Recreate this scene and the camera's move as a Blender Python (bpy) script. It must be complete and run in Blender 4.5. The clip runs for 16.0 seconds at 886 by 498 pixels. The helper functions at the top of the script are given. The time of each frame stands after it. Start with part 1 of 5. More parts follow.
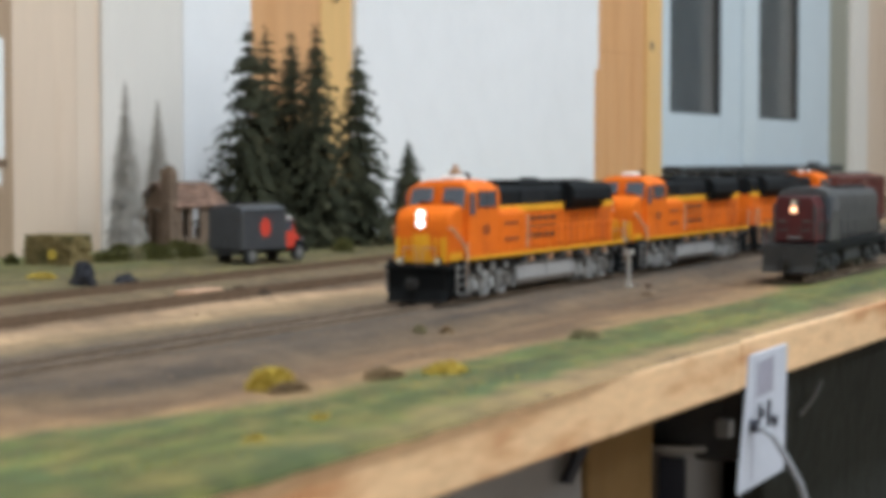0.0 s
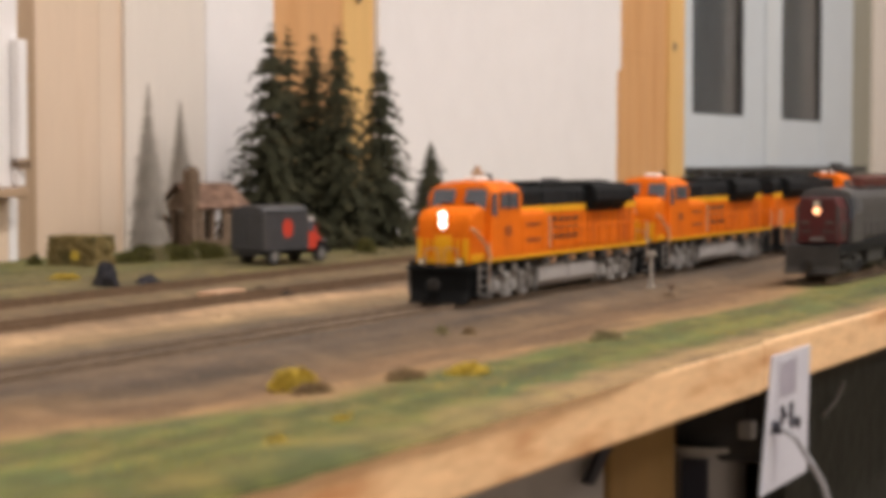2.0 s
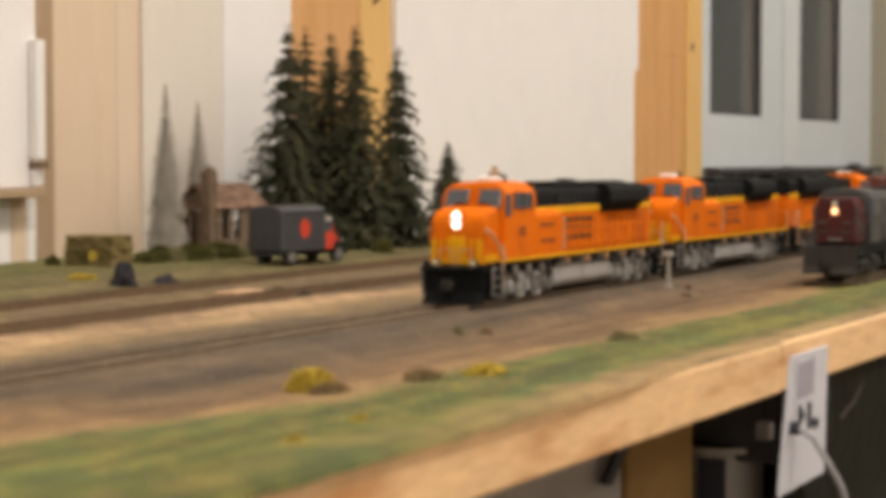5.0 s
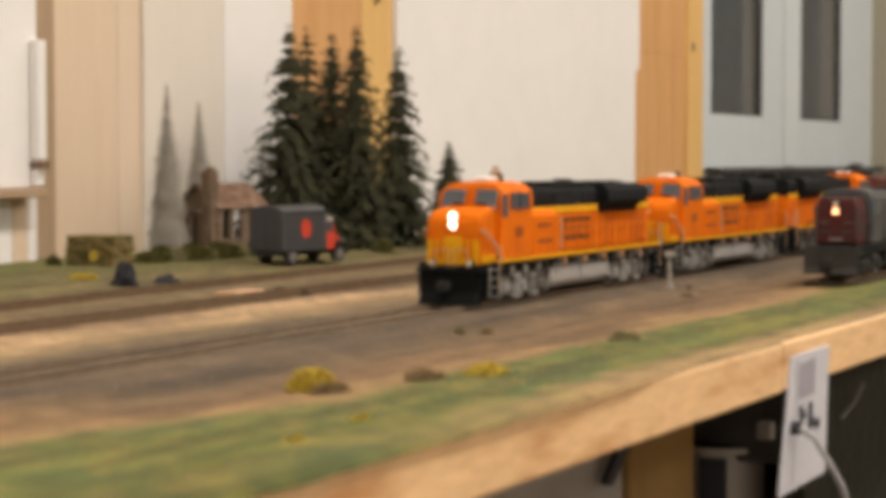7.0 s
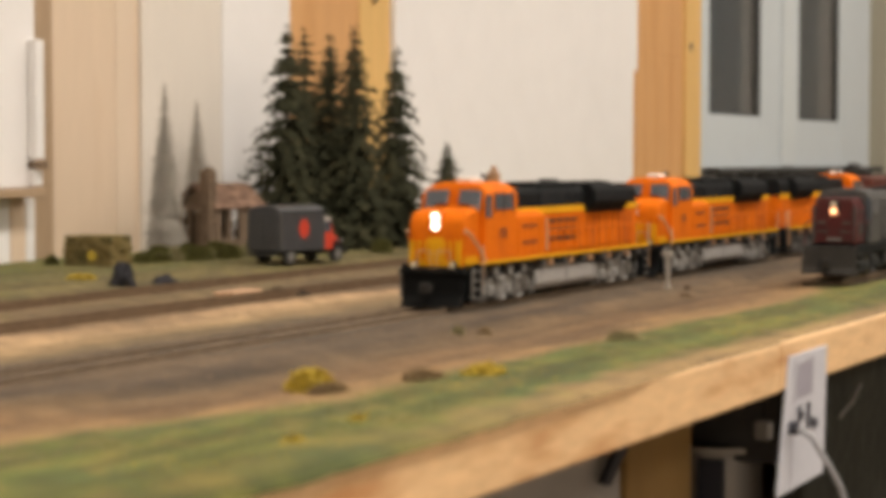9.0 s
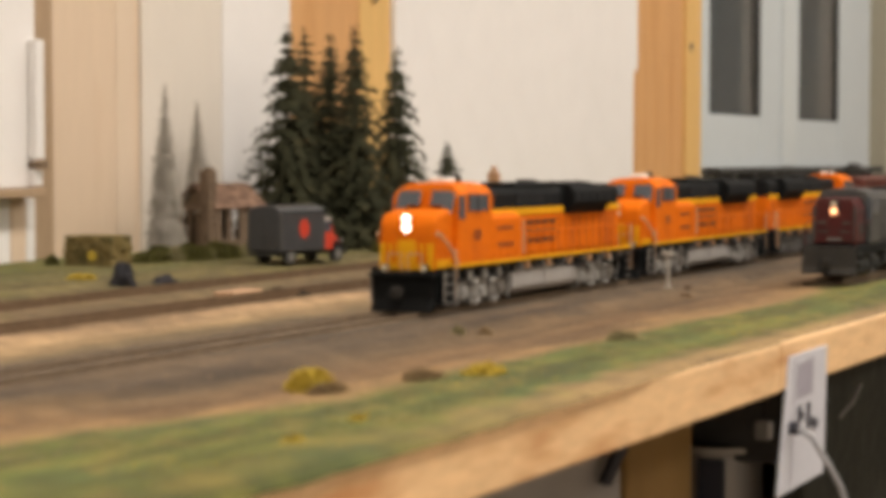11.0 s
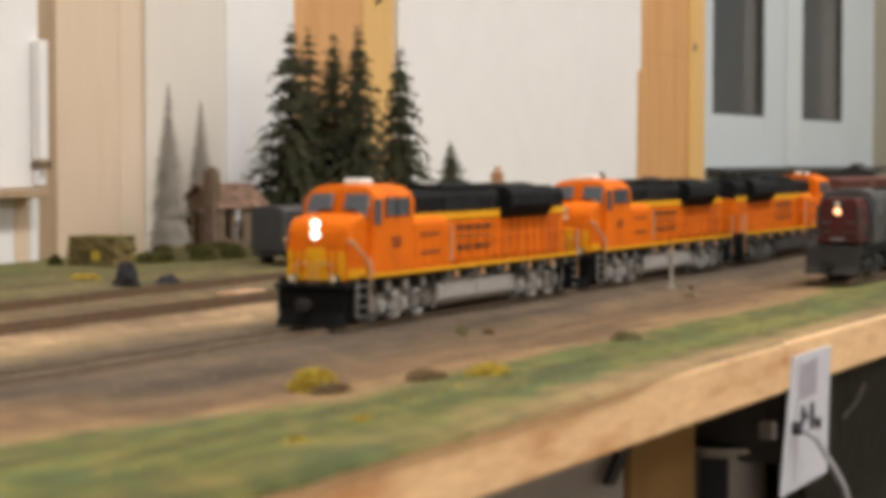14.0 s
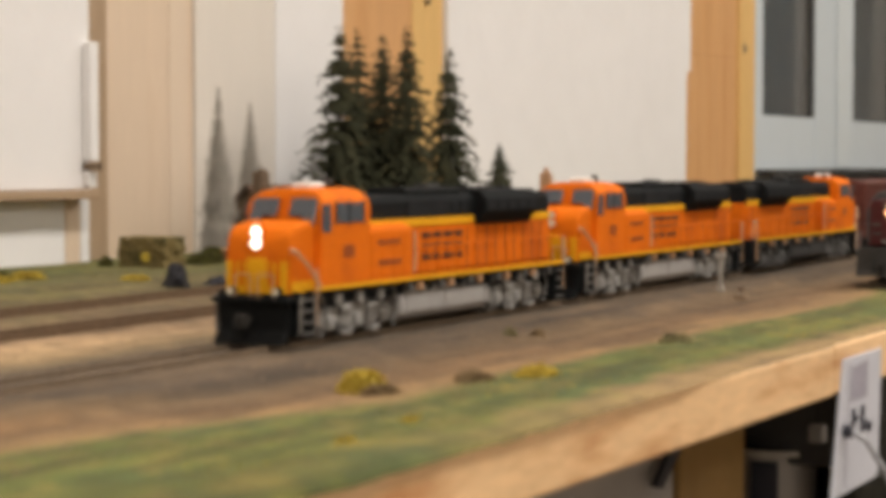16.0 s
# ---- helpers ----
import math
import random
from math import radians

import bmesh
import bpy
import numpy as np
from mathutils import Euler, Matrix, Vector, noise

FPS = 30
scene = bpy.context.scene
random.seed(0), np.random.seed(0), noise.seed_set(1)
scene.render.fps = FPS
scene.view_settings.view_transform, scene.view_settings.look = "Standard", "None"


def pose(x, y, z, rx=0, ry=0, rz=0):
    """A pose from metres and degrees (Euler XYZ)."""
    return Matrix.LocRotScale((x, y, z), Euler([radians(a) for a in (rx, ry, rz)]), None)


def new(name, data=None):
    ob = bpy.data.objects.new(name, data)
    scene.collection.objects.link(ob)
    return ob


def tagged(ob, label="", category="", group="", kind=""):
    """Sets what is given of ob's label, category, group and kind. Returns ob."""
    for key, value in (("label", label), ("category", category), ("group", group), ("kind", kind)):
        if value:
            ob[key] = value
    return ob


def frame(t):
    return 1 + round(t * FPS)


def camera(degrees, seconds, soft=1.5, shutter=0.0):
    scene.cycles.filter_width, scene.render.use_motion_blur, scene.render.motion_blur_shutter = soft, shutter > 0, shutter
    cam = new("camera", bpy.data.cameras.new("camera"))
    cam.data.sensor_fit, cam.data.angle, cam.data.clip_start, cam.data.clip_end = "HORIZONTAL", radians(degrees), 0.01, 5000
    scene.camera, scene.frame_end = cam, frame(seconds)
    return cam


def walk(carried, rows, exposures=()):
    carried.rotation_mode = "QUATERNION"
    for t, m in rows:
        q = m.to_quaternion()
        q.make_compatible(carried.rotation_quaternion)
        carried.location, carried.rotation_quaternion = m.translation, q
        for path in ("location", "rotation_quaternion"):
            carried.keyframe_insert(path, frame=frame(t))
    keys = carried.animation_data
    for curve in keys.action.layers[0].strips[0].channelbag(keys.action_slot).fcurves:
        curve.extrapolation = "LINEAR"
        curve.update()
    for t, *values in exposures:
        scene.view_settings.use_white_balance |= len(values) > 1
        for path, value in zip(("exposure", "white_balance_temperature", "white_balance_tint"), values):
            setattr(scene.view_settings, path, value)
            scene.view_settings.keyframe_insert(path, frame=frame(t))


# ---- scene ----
# ---------------------------------------------------------------- camera
cam = camera(25.77, 16.0, soft=6.0)
# shallow depth of field: sharp at the trees and the train, soft on the near turf
cam.data.dof.use_dof, cam.data.dof.focus_distance, cam.data.dof.aperture_fstop = True, 1.12, 22
EYE = (0.0, 0.0, 0.0644)
# seconds, turn to the left in degrees, downward tilt in degrees
PAN = [(0.0, -1.195, 2.598), (0.5, -1.192, 2.608), (1.0, -1.148, 2.602), (1.5, -0.787, 2.583), (2.0, -0.540, 2.568),
       (2.5, -0.273, 2.561), (3.0, -0.035, 2.560), (3.5, 0.0, 2.561), (4.0, -0.048, 2.561), (5.2, -0.025, 2.561),
       (6.5, -0.003, 2.561), (7.0, -0.001, 2.561), (7.5, -0.019, 2.561), (8.0, -0.052, 2.561), (8.5, -0.066, 2.561),
       (9.0, -0.060, 2.561), (10.2, -0.056, 2.561), (11.5, -0.054, 2.561), (12.0, -0.052, 2.561), (12.5, -0.040, 2.560),
       (13.0, -0.026, 2.559), (13.5, -0.001, 2.559), (14.0, 0.049, 2.558), (14.5, 0.200, 2.553), (15.0, 0.447, 2.540),
       (15.5, 0.800, 2.532), (16.0, 1.491, 2.512)]
COOL, WARM = (-0.14, 5300, 3), (-0.18, 6950, 11)
walk(cam, [(t, pose(*EYE, 90 - tilt, 0, -62.8 + turn)) for t, turn, tilt in PAN],
     [(0.0, *COOL), (1.5, *COOL), (2.0, -0.18, 6550, 16), (2.6, -0.14, 6950, 11), (3.0, -0.11, 6950, 11), (3.5, *WARM), (13.6, *WARM), (14.0, -0.18, 6350, 9), (14.5, -0.18, 6650, 13), (14.72, *COOL),
      (14.85, *COOL), (15.0, -0.18, 6350, 10), (15.2, -0.18, 6500, 10), (15.5, -0.18, 6100, 3), (16.0, -0.25, 6650, 10)])

# ---------------------------------------------------------------- world and lights
world = bpy.data.worlds.new("world")
scene.world = world
world.use_nodes = True
world.node_tree.nodes["Background"].inputs[0].default_value = (0.9, 0.95, 1.0, 1)
world.node_tree.nodes["Background"].inputs[1].default_value = 0.05
# the row at y -2.4 is added fill for fronts and under-board
LAMPS = [(x, y, 1.5) for y in (-0.25, -2.4) for x in (-0.9, 0.9, 2.7)]
for place in LAMPS:
    lamp = new("ceiling_and_fill_lamp", bpy.data.lights.new("ceiling_and_fill_lamp", "AREA"))
    lamp.data.shape, lamp.data.size, lamp.data.size_y, lamp.data.energy = "RECTANGLE", 1.25, 0.30, 27 if place[1] > -1 else 15
    lamp.data.color = (1.0, 0.965, 0.91)
    lamp.matrix_world = pose(*place)

# ---------------------------------------------------------------- materials


def mat(name, colour, rough=0.6, metal=0.0, vary=0.15, scale=300.0, bump=0.15, spots=None, stretch=(1, 1, 1), random_piece=0.0, glow=0.0, fine=6.0):
    """Principled surface with two scales of variation, relief and, at wish, stains of a second colour."""
    m = bpy.data.materials.new(name)
    m.use_nodes = True
    nt = m.node_tree
    n, l = nt.nodes, nt.links
    b = n["Principled BSDF"]
    b.inputs["Roughness"].default_value, b.inputs["Metallic"].default_value = rough, metal
    b.inputs["Specular IOR Level"].default_value = 0.5 if rough < 0.4 else 0.3 if rough < 0.7 else 0.12
    co = n.new("ShaderNodeTexCoord")
    mp = n.new("ShaderNodeMapping")
    mp.inputs["Scale"].default_value = stretch
    l.new(co.outputs["Object"], mp.inputs[0])
    big, small = n.new("ShaderNodeTexNoise"), n.new("ShaderNodeTexNoise")
    big.inputs["Scale"].default_value, small.inputs["Scale"].default_value = scale, scale * fine
    big.inputs["Detail"].default_value, small.inputs["Detail"].default_value = 4, 3
    for t in (big, small):
        l.new(mp.outputs[0], t.inputs[0])
    mean = n.new("ShaderNodeMath")
    mean.operation = "ADD"
    l.new(big.outputs[0], mean.inputs[0])
    l.new(small.outputs[0], mean.inputs[1])
    rng = n.new("ShaderNodeMapRange")
    rng.inputs["From Min"].default_value, rng.inputs["From Max"].default_value = 0.6, 1.4
    rng.inputs["To Min"].default_value, rng.inputs["To Max"].default_value = 1 - vary, 1 + vary
    l.new(mean.outputs[0], rng.inputs[0])
    hsv = n.new("ShaderNodeHueSaturation")
    hsv.inputs["Color"].default_value = (*colour, 1)
    last = rng.outputs[0]
    if random_piece:
        info = n.new("ShaderNodeObjectInfo")
        rp = n.new("ShaderNodeMapRange")
        rp.inputs["To Min"].default_value, rp.inputs["To Max"].default_value = 1 - random_piece, 1 + random_piece
        l.new(info.outputs["Random"], rp.inputs[0])
        mul = n.new("ShaderNodeMath")
        mul.operation = "MULTIPLY"
        l.new(last, mul.inputs[0])
        l.new(rp.outputs[0], mul.inputs[1])
        last = mul.outputs[0]
    l.new(last, hsv.inputs["Value"])
    out = hsv.outputs[0]
    if spots:
        second, low, high = spots
        st = n.new("ShaderNodeTexNoise")
        st.inputs["Scale"].default_value, st.inputs["Detail"].default_value = scale * 0.6, 5
        l.new(mp.outputs[0], st.inputs[0])
        sr = n.new("ShaderNodeMapRange")
        sr.inputs["From Min"].default_value, sr.inputs["From Max"].default_value = low, high
        l.new(st.outputs[0], sr.inputs[0])
        mix = n.new("ShaderNodeMix")
        mix.data_type = "RGBA"
        mix.inputs[7].default_value = (*second, 1)
        l.new(sr.outputs[0], mix.inputs[0])
        l.new(out, mix.inputs[6])
        out = mix.outputs[2]
    l.new(out, b.inputs["Base Color"])
    if bump:
        bp = n.new("ShaderNodeBump")
        bp.inputs["Strength"].default_value, bp.inputs["Distance"].default_value = bump, 0.4 / scale
        l.new(mean.outputs[0], bp.inputs["Height"])
        l.new(bp.outputs[0], b.inputs["Normal"])
    if glow:
        b.inputs["Emission Color"].default_value = (*colour, 1)
        b.inputs["Emission Strength"].default_value = glow
    return m


ORANGE = mat("orange_paint", (0.70, 0.147, 0.004), 0.7, vary=0.10, scale=60, bump=0.04, spots=((0.40, 0.075, 0.012), 0.52, 0.85))
YELLOW = mat("yellow_paint", (0.76, 0.36, 0.012), 0.7, vary=0.12, scale=80, bump=0.04)
BLACK = mat("black_paint", (0.007, 0.0075, 0.008), 0.74, vary=0.3, scale=80, bump=0.06)
SILVER = mat("silver_grey_paint", (0.30, 0.285, 0.27), 0.7, 0.0, vary=0.3, scale=110, bump=0.1, spots=((0.10, 0.085, 0.07), 0.46, 0.70))
GRIME = mat("grimy_truck_paint", (0.13, 0.125, 0.12), 0.7, 0.0, vary=0.3, scale=110, bump=0.1, spots=((0.05, 0.042, 0.036), 0.46, 0.70))
GRILLE = mat("black_grille", (0.014, 0.0145, 0.016), 0.72, vary=0.3, scale=120, bump=0.1)
DARKGREY = mat("grimy_dark_grey", (0.033, 0.032, 0.032), 0.6, vary=0.3, scale=120, bump=0.1)
GLASS = mat("dark_cab_glass", (0.070, 0.080, 0.095), 0.22, vary=0.1, scale=40, bump=0.0)
PLOUGH = mat("flat_black_plough", (0.005, 0.005, 0.005), 0.75, vary=0.3, scale=90, bump=0.1)
SOOT = mat("sooty_brown_paint", (0.032, 0.029, 0.026), 0.75, vary=0.3, scale=90, bump=0.1)
TANKM = mat("pale_tank_paint", (0.33, 0.31, 0.295), 0.5, vary=0.14, scale=60, bump=0.05)
WHITE = mat("white_plastic", (0.78, 0.77, 0.74), 0.5, vary=0.05, scale=60, bump=0.03)
PALE = mat("pale_rail_paint", (0.52, 0.31, 0.18), 0.5, vary=0.08, scale=60, bump=0.0)
MARK = mat("dark_brown_lettering", (0.28, 0.058, 0.010), 0.5, vary=0.15, scale=150, bump=0.0)
STEEL = mat("worn_steel", (0.17, 0.16, 0.15), 0.6, 0.2, vary=0.2, scale=120, bump=0.08)
RUST = mat("rusty_rail", (0.20, 0.145, 0.10), 0.7, 0.0, vary=0.3, scale=120, bump=0.1)
MAROON = mat("maroon_paint", (0.075, 0.014, 0.014), 0.4, vary=0.2, scale=80, bump=0.05, spots=((0.05, 0.03, 0.03), 0.5, 0.8))
SLATE = mat("slate_grey_paint", (0.062, 0.061, 0.060), 0.45, vary=0.25, scale=80, bump=0.05)
BOXRED = mat("oxide_red_paint", (0.115, 0.036, 0.027), 0.55, vary=0.25, scale=70, bump=0.08, spots=((0.07, 0.04, 0.03), 0.5, 0.85))
LETTER = mat("dark_letter_paint", (0.085, 0.030, 0.012), 0.5, vary=0.15, scale=150, bump=0.0)
STEPG = mat("scuffed_step_paint", (0.085, 0.08, 0.075), 0.6, vary=0.3, scale=110, bump=0.05)
LIT = mat("lit_headlight", (1.0, 0.93, 0.78), 0.3, vary=0.0, bump=0, glow=5)
LIT_WARM = mat("lit_warm_lamp", (1.0, 0.45, 0.22), 0.3, vary=0.0, bump=0, glow=4)
LENS = mat("unlit_lens", (0.75, 0.66, 0.50), 0.15, vary=0.05, bump=0)
PINE = mat("planed_pine", (0.76, 0.495, 0.265), 0.6, vary=0.16, scale=11, stretch=(1.9, 9, 9), fine=5.0, bump=0.03, spots=((0.47, 0.215, 0.080), 0.50, 0.66))
WOODV = mat("orange_pine_board", (0.62, 0.340, 0.150), 0.5, vary=0.10, scale=6, stretch=(14, 14, 1), bump=0.06, spots=((0.52, 0.25, 0.08), 0.50, 0.80))
WOODY = mat("yellow_pine_board", (0.70, 0.44, 0.17), 0.5, vary=0.08, scale=6, stretch=(14, 14, 1), bump=0.06)
WOODB = mat("beige_board", (0.68, 0.53, 0.395), 0.6, vary=0.035, scale=5, stretch=(10, 10, 1), bump=0.05, spots=((0.52, 0.34, 0.20), 0.55, 0.85))
WOODC = mat("pale_beige_board", (0.695, 0.555, 0.425), 0.6, vary=0.03, scale=5, stretch=(10, 10, 1), bump=0.05)
BROWNEDGE = mat("brown_board_edge", (0.40, 0.28, 0.18), 0.6, vary=0.12, scale=8, stretch=(8, 8, 1), bump=0.05)
CREAM = mat("cream_board", (0.72, 0.655, 0.585), 0.6, vary=0.025, scale=5, stretch=(6, 6, 1), bump=0.04)
PANEL = mat("white_board", (0.81, 0.78, 0.77), 0.55, vary=0.03, scale=5, bump=0.03, spots=((0.72, 0.70, 0.68), 0.62, 0.85))
PVC = mat("white_window_frame", (0.56, 0.61, 0.645), 0.35, vary=0.04, scale=6, bump=0.02)
# frame white again, lightened where the raised stile catches light
PVC_LIT = mat("lit_window_stile", (0.60, 0.645, 0.67), 0.35, vary=0.04, scale=6, bump=0.02)
GREYBOARD = mat("grey_beige_board", (0.31, 0.295, 0.235), 0.6, vary=0.08, scale=6, stretch=(8, 8, 1), bump=0.05)
PLASTER = mat("room_plaster", (0.62, 0.58, 0.52), 0.8, vary=0.06, scale=4, bump=0.1)
# unseen floor, its brown raised to bounce light up under the board
FLOORM = mat("brown_bounce_floor", (0.36, 0.30, 0.24), 0.5, vary=0.2, scale=6, bump=0.1)
SHADE = mat("dark_slate_backing", (0.020, 0.033, 0.042), 0.6, vary=0.1, scale=8, stretch=(10, 10, 1), bump=0.05)
# grey of the window's jamb reveal in shade, put on a flat sheet
REVEAL_GREY = mat("shaded_reveal_grey", (0.095, 0.097, 0.095), 0.6, vary=0.1, scale=8, stretch=(10, 10, 1), bump=0.05)
DUSTTIE = mat("dusty_tie", (0.125, 0.080, 0.050), 0.85, vary=0.25, scale=150, bump=0.2, random_piece=0.25)
DUSTRAIL = mat("dusty_rail", (0.15, 0.098, 0.060), 0.8, vary=0.25, scale=120, bump=0.1)
TIE = mat("brown_tie", (0.110, 0.080, 0.055), 0.8, vary=0.25, scale=150, bump=0.2, random_piece=0.25)
GRASSB = mat("grass_blades", (0.115, 0.135, 0.034), 0.9, vary=0.18, scale=40, bump=0, spots=((0.18, 0.15, 0.035), 0.55, 0.80))
BACKB = mat("olive_grass_blades", (0.130, 0.134, 0.034), 0.85, vary=0.25, scale=40, bump=0, spots=((0.20, 0.17, 0.06), 0.55, 0.80))
NEEDLE = mat("conifer_needles", (0.046, 0.047, 0.027), 0.8, vary=0.6, scale=70, bump=0, spots=((0.095, 0.088, 0.048), 0.52, 0.72))
NEEDLE2 = mat("grey_needles", (0.44, 0.40, 0.345), 0.85, vary=0.2, scale=70, bump=0)
BARK = mat("bark", (0.05, 0.036, 0.025), 0.9, vary=0.3, scale=200, bump=0.3)
BARK2 = mat("grey_bark", (0.24, 0.205, 0.175), 0.9, vary=0.2, scale=200, bump=0.3)
HEDGE = mat("olive_foliage", (0.105, 0.098, 0.030), 0.85, vary=0.35, scale=120, bump=0)
YBUSH = mat("yellow_foliage", (0.50, 0.36, 0.055), 0.85, vary=0.25, scale=150, bump=0)
WEED = mat("grey_green_foliage", (0.26, 0.225, 0.12), 0.9, vary=0.3, scale=150, bump=0)
BBUSH = mat("dry_brown_foliage", (0.25, 0.175, 0.095), 0.9, vary=0.3, scale=150, bump=0)
ROCK = mat("dark_rock", (0.028, 0.027, 0.031), 0.8, vary=0.3, scale=200, bump=0.4)
GRAVEL = mat("gravel", (0.24, 0.17, 0.11), 0.85, vary=0.4, scale=160, bump=0.2)
CABIN = mat("weathered_cabin_wood", (0.19, 0.135, 0.095), 0.85, vary=0.3, scale=120, stretch=(1, 1, 4), bump=0.3, random_piece=0.2)
ROOFM = mat("pinkish_brown_roof", (0.20, 0.125, 0.090), 0.8, vary=0.3, scale=120, bump=0.3, random_piece=0.3)
THATCH = mat("mossy_straw", (0.17, 0.125, 0.05), 0.9, vary=0.4, scale=150, bump=0.4, spots=((0.07, 0.07, 0.03), 0.5, 0.7))
PALECAB = mat("pale_cab_paint_and_reflection", (0.42, 0.38, 0.35), 0.45, vary=0.1, scale=90, bump=0.04)
TRUCKG = mat("charcoal_truck_paint", (0.050, 0.050, 0.053), 0.5, vary=0.2, scale=90, bump=0.04)
TRUCKR = mat("red_truck_paint", (0.55, 0.055, 0.03), 0.4, vary=0.12, scale=90, bump=0.04)
RUBBER = mat("tyre_rubber", (0.055, 0.054, 0.054), 0.8, vary=0.2, scale=150, bump=0.1)
PAPER = mat("paper", (0.52, 0.52, 0.57), 0.7, vary=0.05, scale=40, bump=0.04)
INKG = mat("grey_print_and_fold_shade", (0.34, 0.32, 0.37), 0.7, vary=0.1, scale=80, bump=0)
INK = mat("black_marker_ink", (0.03, 0.03, 0.04), 0.6, vary=0.1, scale=80, bump=0)
TAN = mat("tan_wood", (0.44, 0.25, 0.14), 0.7, vary=0.2, scale=120, bump=0.1)
PEACH = mat("peach_sandstone", (0.50, 0.32, 0.20), 0.8, vary=0.2, scale=150, bump=0.2)
CONCRETE = mat("pale_concrete", (0.38, 0.35, 0.31), 0.75, vary=0.15, scale=150, bump=0.15)
BOXBOARD = mat("brown_chipboard", (0.24, 0.145, 0.055), 0.7, vary=0.12, scale=10, bump=0.05)
TUB = mat("grey_plastic_tub", (0.30, 0.28, 0.265), 0.45, vary=0.08, scale=10, bump=0.03)
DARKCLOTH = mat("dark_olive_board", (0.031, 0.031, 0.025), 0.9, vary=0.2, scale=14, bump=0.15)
CABLE = mat("grey_cable", (0.34, 0.34, 0.36), 0.5, vary=0.1, scale=40, bump=0)
FIXTURE = mat("lamp_diffuser", (1.0, 0.97, 0.92), 0.5, vary=0, bump=0, glow=2.0)


def ground_material():
    """Scenery cover: bands of turf, earth, ballast and sand that run with the tracks, with ragged borders."""
    m = bpy.data.materials.new("scenery_cover")
    m.use_nodes = True
    nt = m.node_tree
    n, l = nt.nodes, nt.links
    b = n["Principled BSDF"]
    b.inputs["Roughness"].default_value = 0.9
    co = n.new("ShaderNodeTexCoord")
    sep = n.new("ShaderNodeSeparateXYZ")
    l.new(co.outputs["Object"], sep.inputs[0])
    wob = n.new("ShaderNodeTexNoise")
    wob.inputs["Scale"].default_value, wob.inputs["Detail"].default_value = 16, 6
    mp = n.new("ShaderNodeMapping")
    mp.inputs["Scale"].default_value = (0.5, 1.4, 1)
    l.new(co.outputs["Object"], mp.inputs[0])
    l.new(mp.outputs[0], wob.inputs[0])
    # position across the layout, straightened along the tracks
    a = n.new("ShaderNodeMath"); a.operation = "MULTIPLY_ADD"
    a.inputs[1].default_value = -0.029
    l.new(sep.outputs[0], a.inputs[0]); l.new(sep.outputs[1], a.inputs[2])
    near, clip, bend = n.new("ShaderNodeMath"), n.new("ShaderNodeMath"), n.new("ShaderNodeMath")
    near.operation, clip.operation, bend.operation = "SUBTRACT", "MAXIMUM", "MULTIPLY_ADD"
    near.inputs[0].default_value, clip.inputs[1].default_value, bend.inputs[1].default_value = 0.48, 0.0, -0.36
    l.new(sep.outputs[0], near.inputs[1]); l.new(near.outputs[0], clip.inputs[0])
    inner, fade = n.new("ShaderNodeMapRange"), n.new("ShaderNodeMath")
    inner.inputs["From Min"].default_value, inner.inputs["From Max"].default_value, fade.operation = 0.222, 0.285, "MULTIPLY"
    l.new(sep.outputs[1], inner.inputs[0]); l.new(inner.outputs[0], fade.inputs[0]); l.new(clip.outputs[0], fade.inputs[1]); l.new(fade.outputs[0], bend.inputs[0]); l.new(a.outputs[0], bend.inputs[2])
    c = n.new("ShaderNodeMath"); c.operation = "MULTIPLY_ADD"
    c.inputs[1].default_value = 0.055
    l.new(wob.outputs[0], c.inputs[0]); l.new(bend.outputs[0], c.inputs[2])
    rg = n.new("ShaderNodeMapRange")
    rg.inputs["From Min"].default_value, rg.inputs["From Max"].default_value = 0.16 + 0.0275, 0.86 + 0.0275
    l.new(c.outputs[0], rg.inputs[0])
    ramp = n.new("ShaderNodeValToRGB")
    l.new(rg.outputs[0], ramp.inputs[0])
    e = ramp.color_ramp.elements
    stops = [(0.182, (0.29, 0.185, 0.080), 0), (0.198, (0.19, 0.135, 0.045), 0.4), (0.212, (0.090, 0.096, 0.016), 1), (0.256, (0.078, 0.090, 0.016), 1), (0.268, (0.25, 0.150, 0.062), 0),
             (0.290, (0.132, 0.073, 0.031), 0), (0.318, (0.130, 0.080, 0.038), 0), (0.336, (0.070, 0.047, 0.028), 0), (0.350, (0.098, 0.063, 0.035), 0), (0.362, (0.060, 0.043, 0.028), 0), (0.386, (0.062, 0.045, 0.029), 0),
             (0.404, (0.090, 0.062, 0.036), 0), (0.428, (0.15, 0.102, 0.052), 0), (0.446, (0.28, 0.185, 0.092), 0), (0.465, (0.34, 0.220, 0.118), 0), (0.480, (0.138, 0.086, 0.045), 0), (0.508, (0.134, 0.084, 0.045), 0),
             (0.525, (0.27, 0.165, 0.084), 0), (0.545, (0.20, 0.115, 0.055), 0), (0.590, (0.150, 0.090, 0.045), 0), (0.600, (0.16, 0.115, 0.036), 0.5),
             (0.618, (0.112, 0.114, 0.023), 1), (0.82, (0.100, 0.106, 0.021), 1)]
    for i, (p, col, turf) in enumerate(stops):
        el = e[i] if i < 2 else e.new(0.5)
        el.position, el.color = (p - 0.16) / 0.70, (*col, turf)
    g1, g2 = n.new("ShaderNodeTexNoise"), n.new("ShaderNodeTexVoronoi")
    g1.inputs["Scale"].default_value, g1.inputs["Detail"].default_value = 90, 6
    g2.inputs["Scale"].default_value = 700
    l.new(co.outputs["Object"], g1.inputs[0]); l.new(co.outputs["Object"], g2.inputs[0])
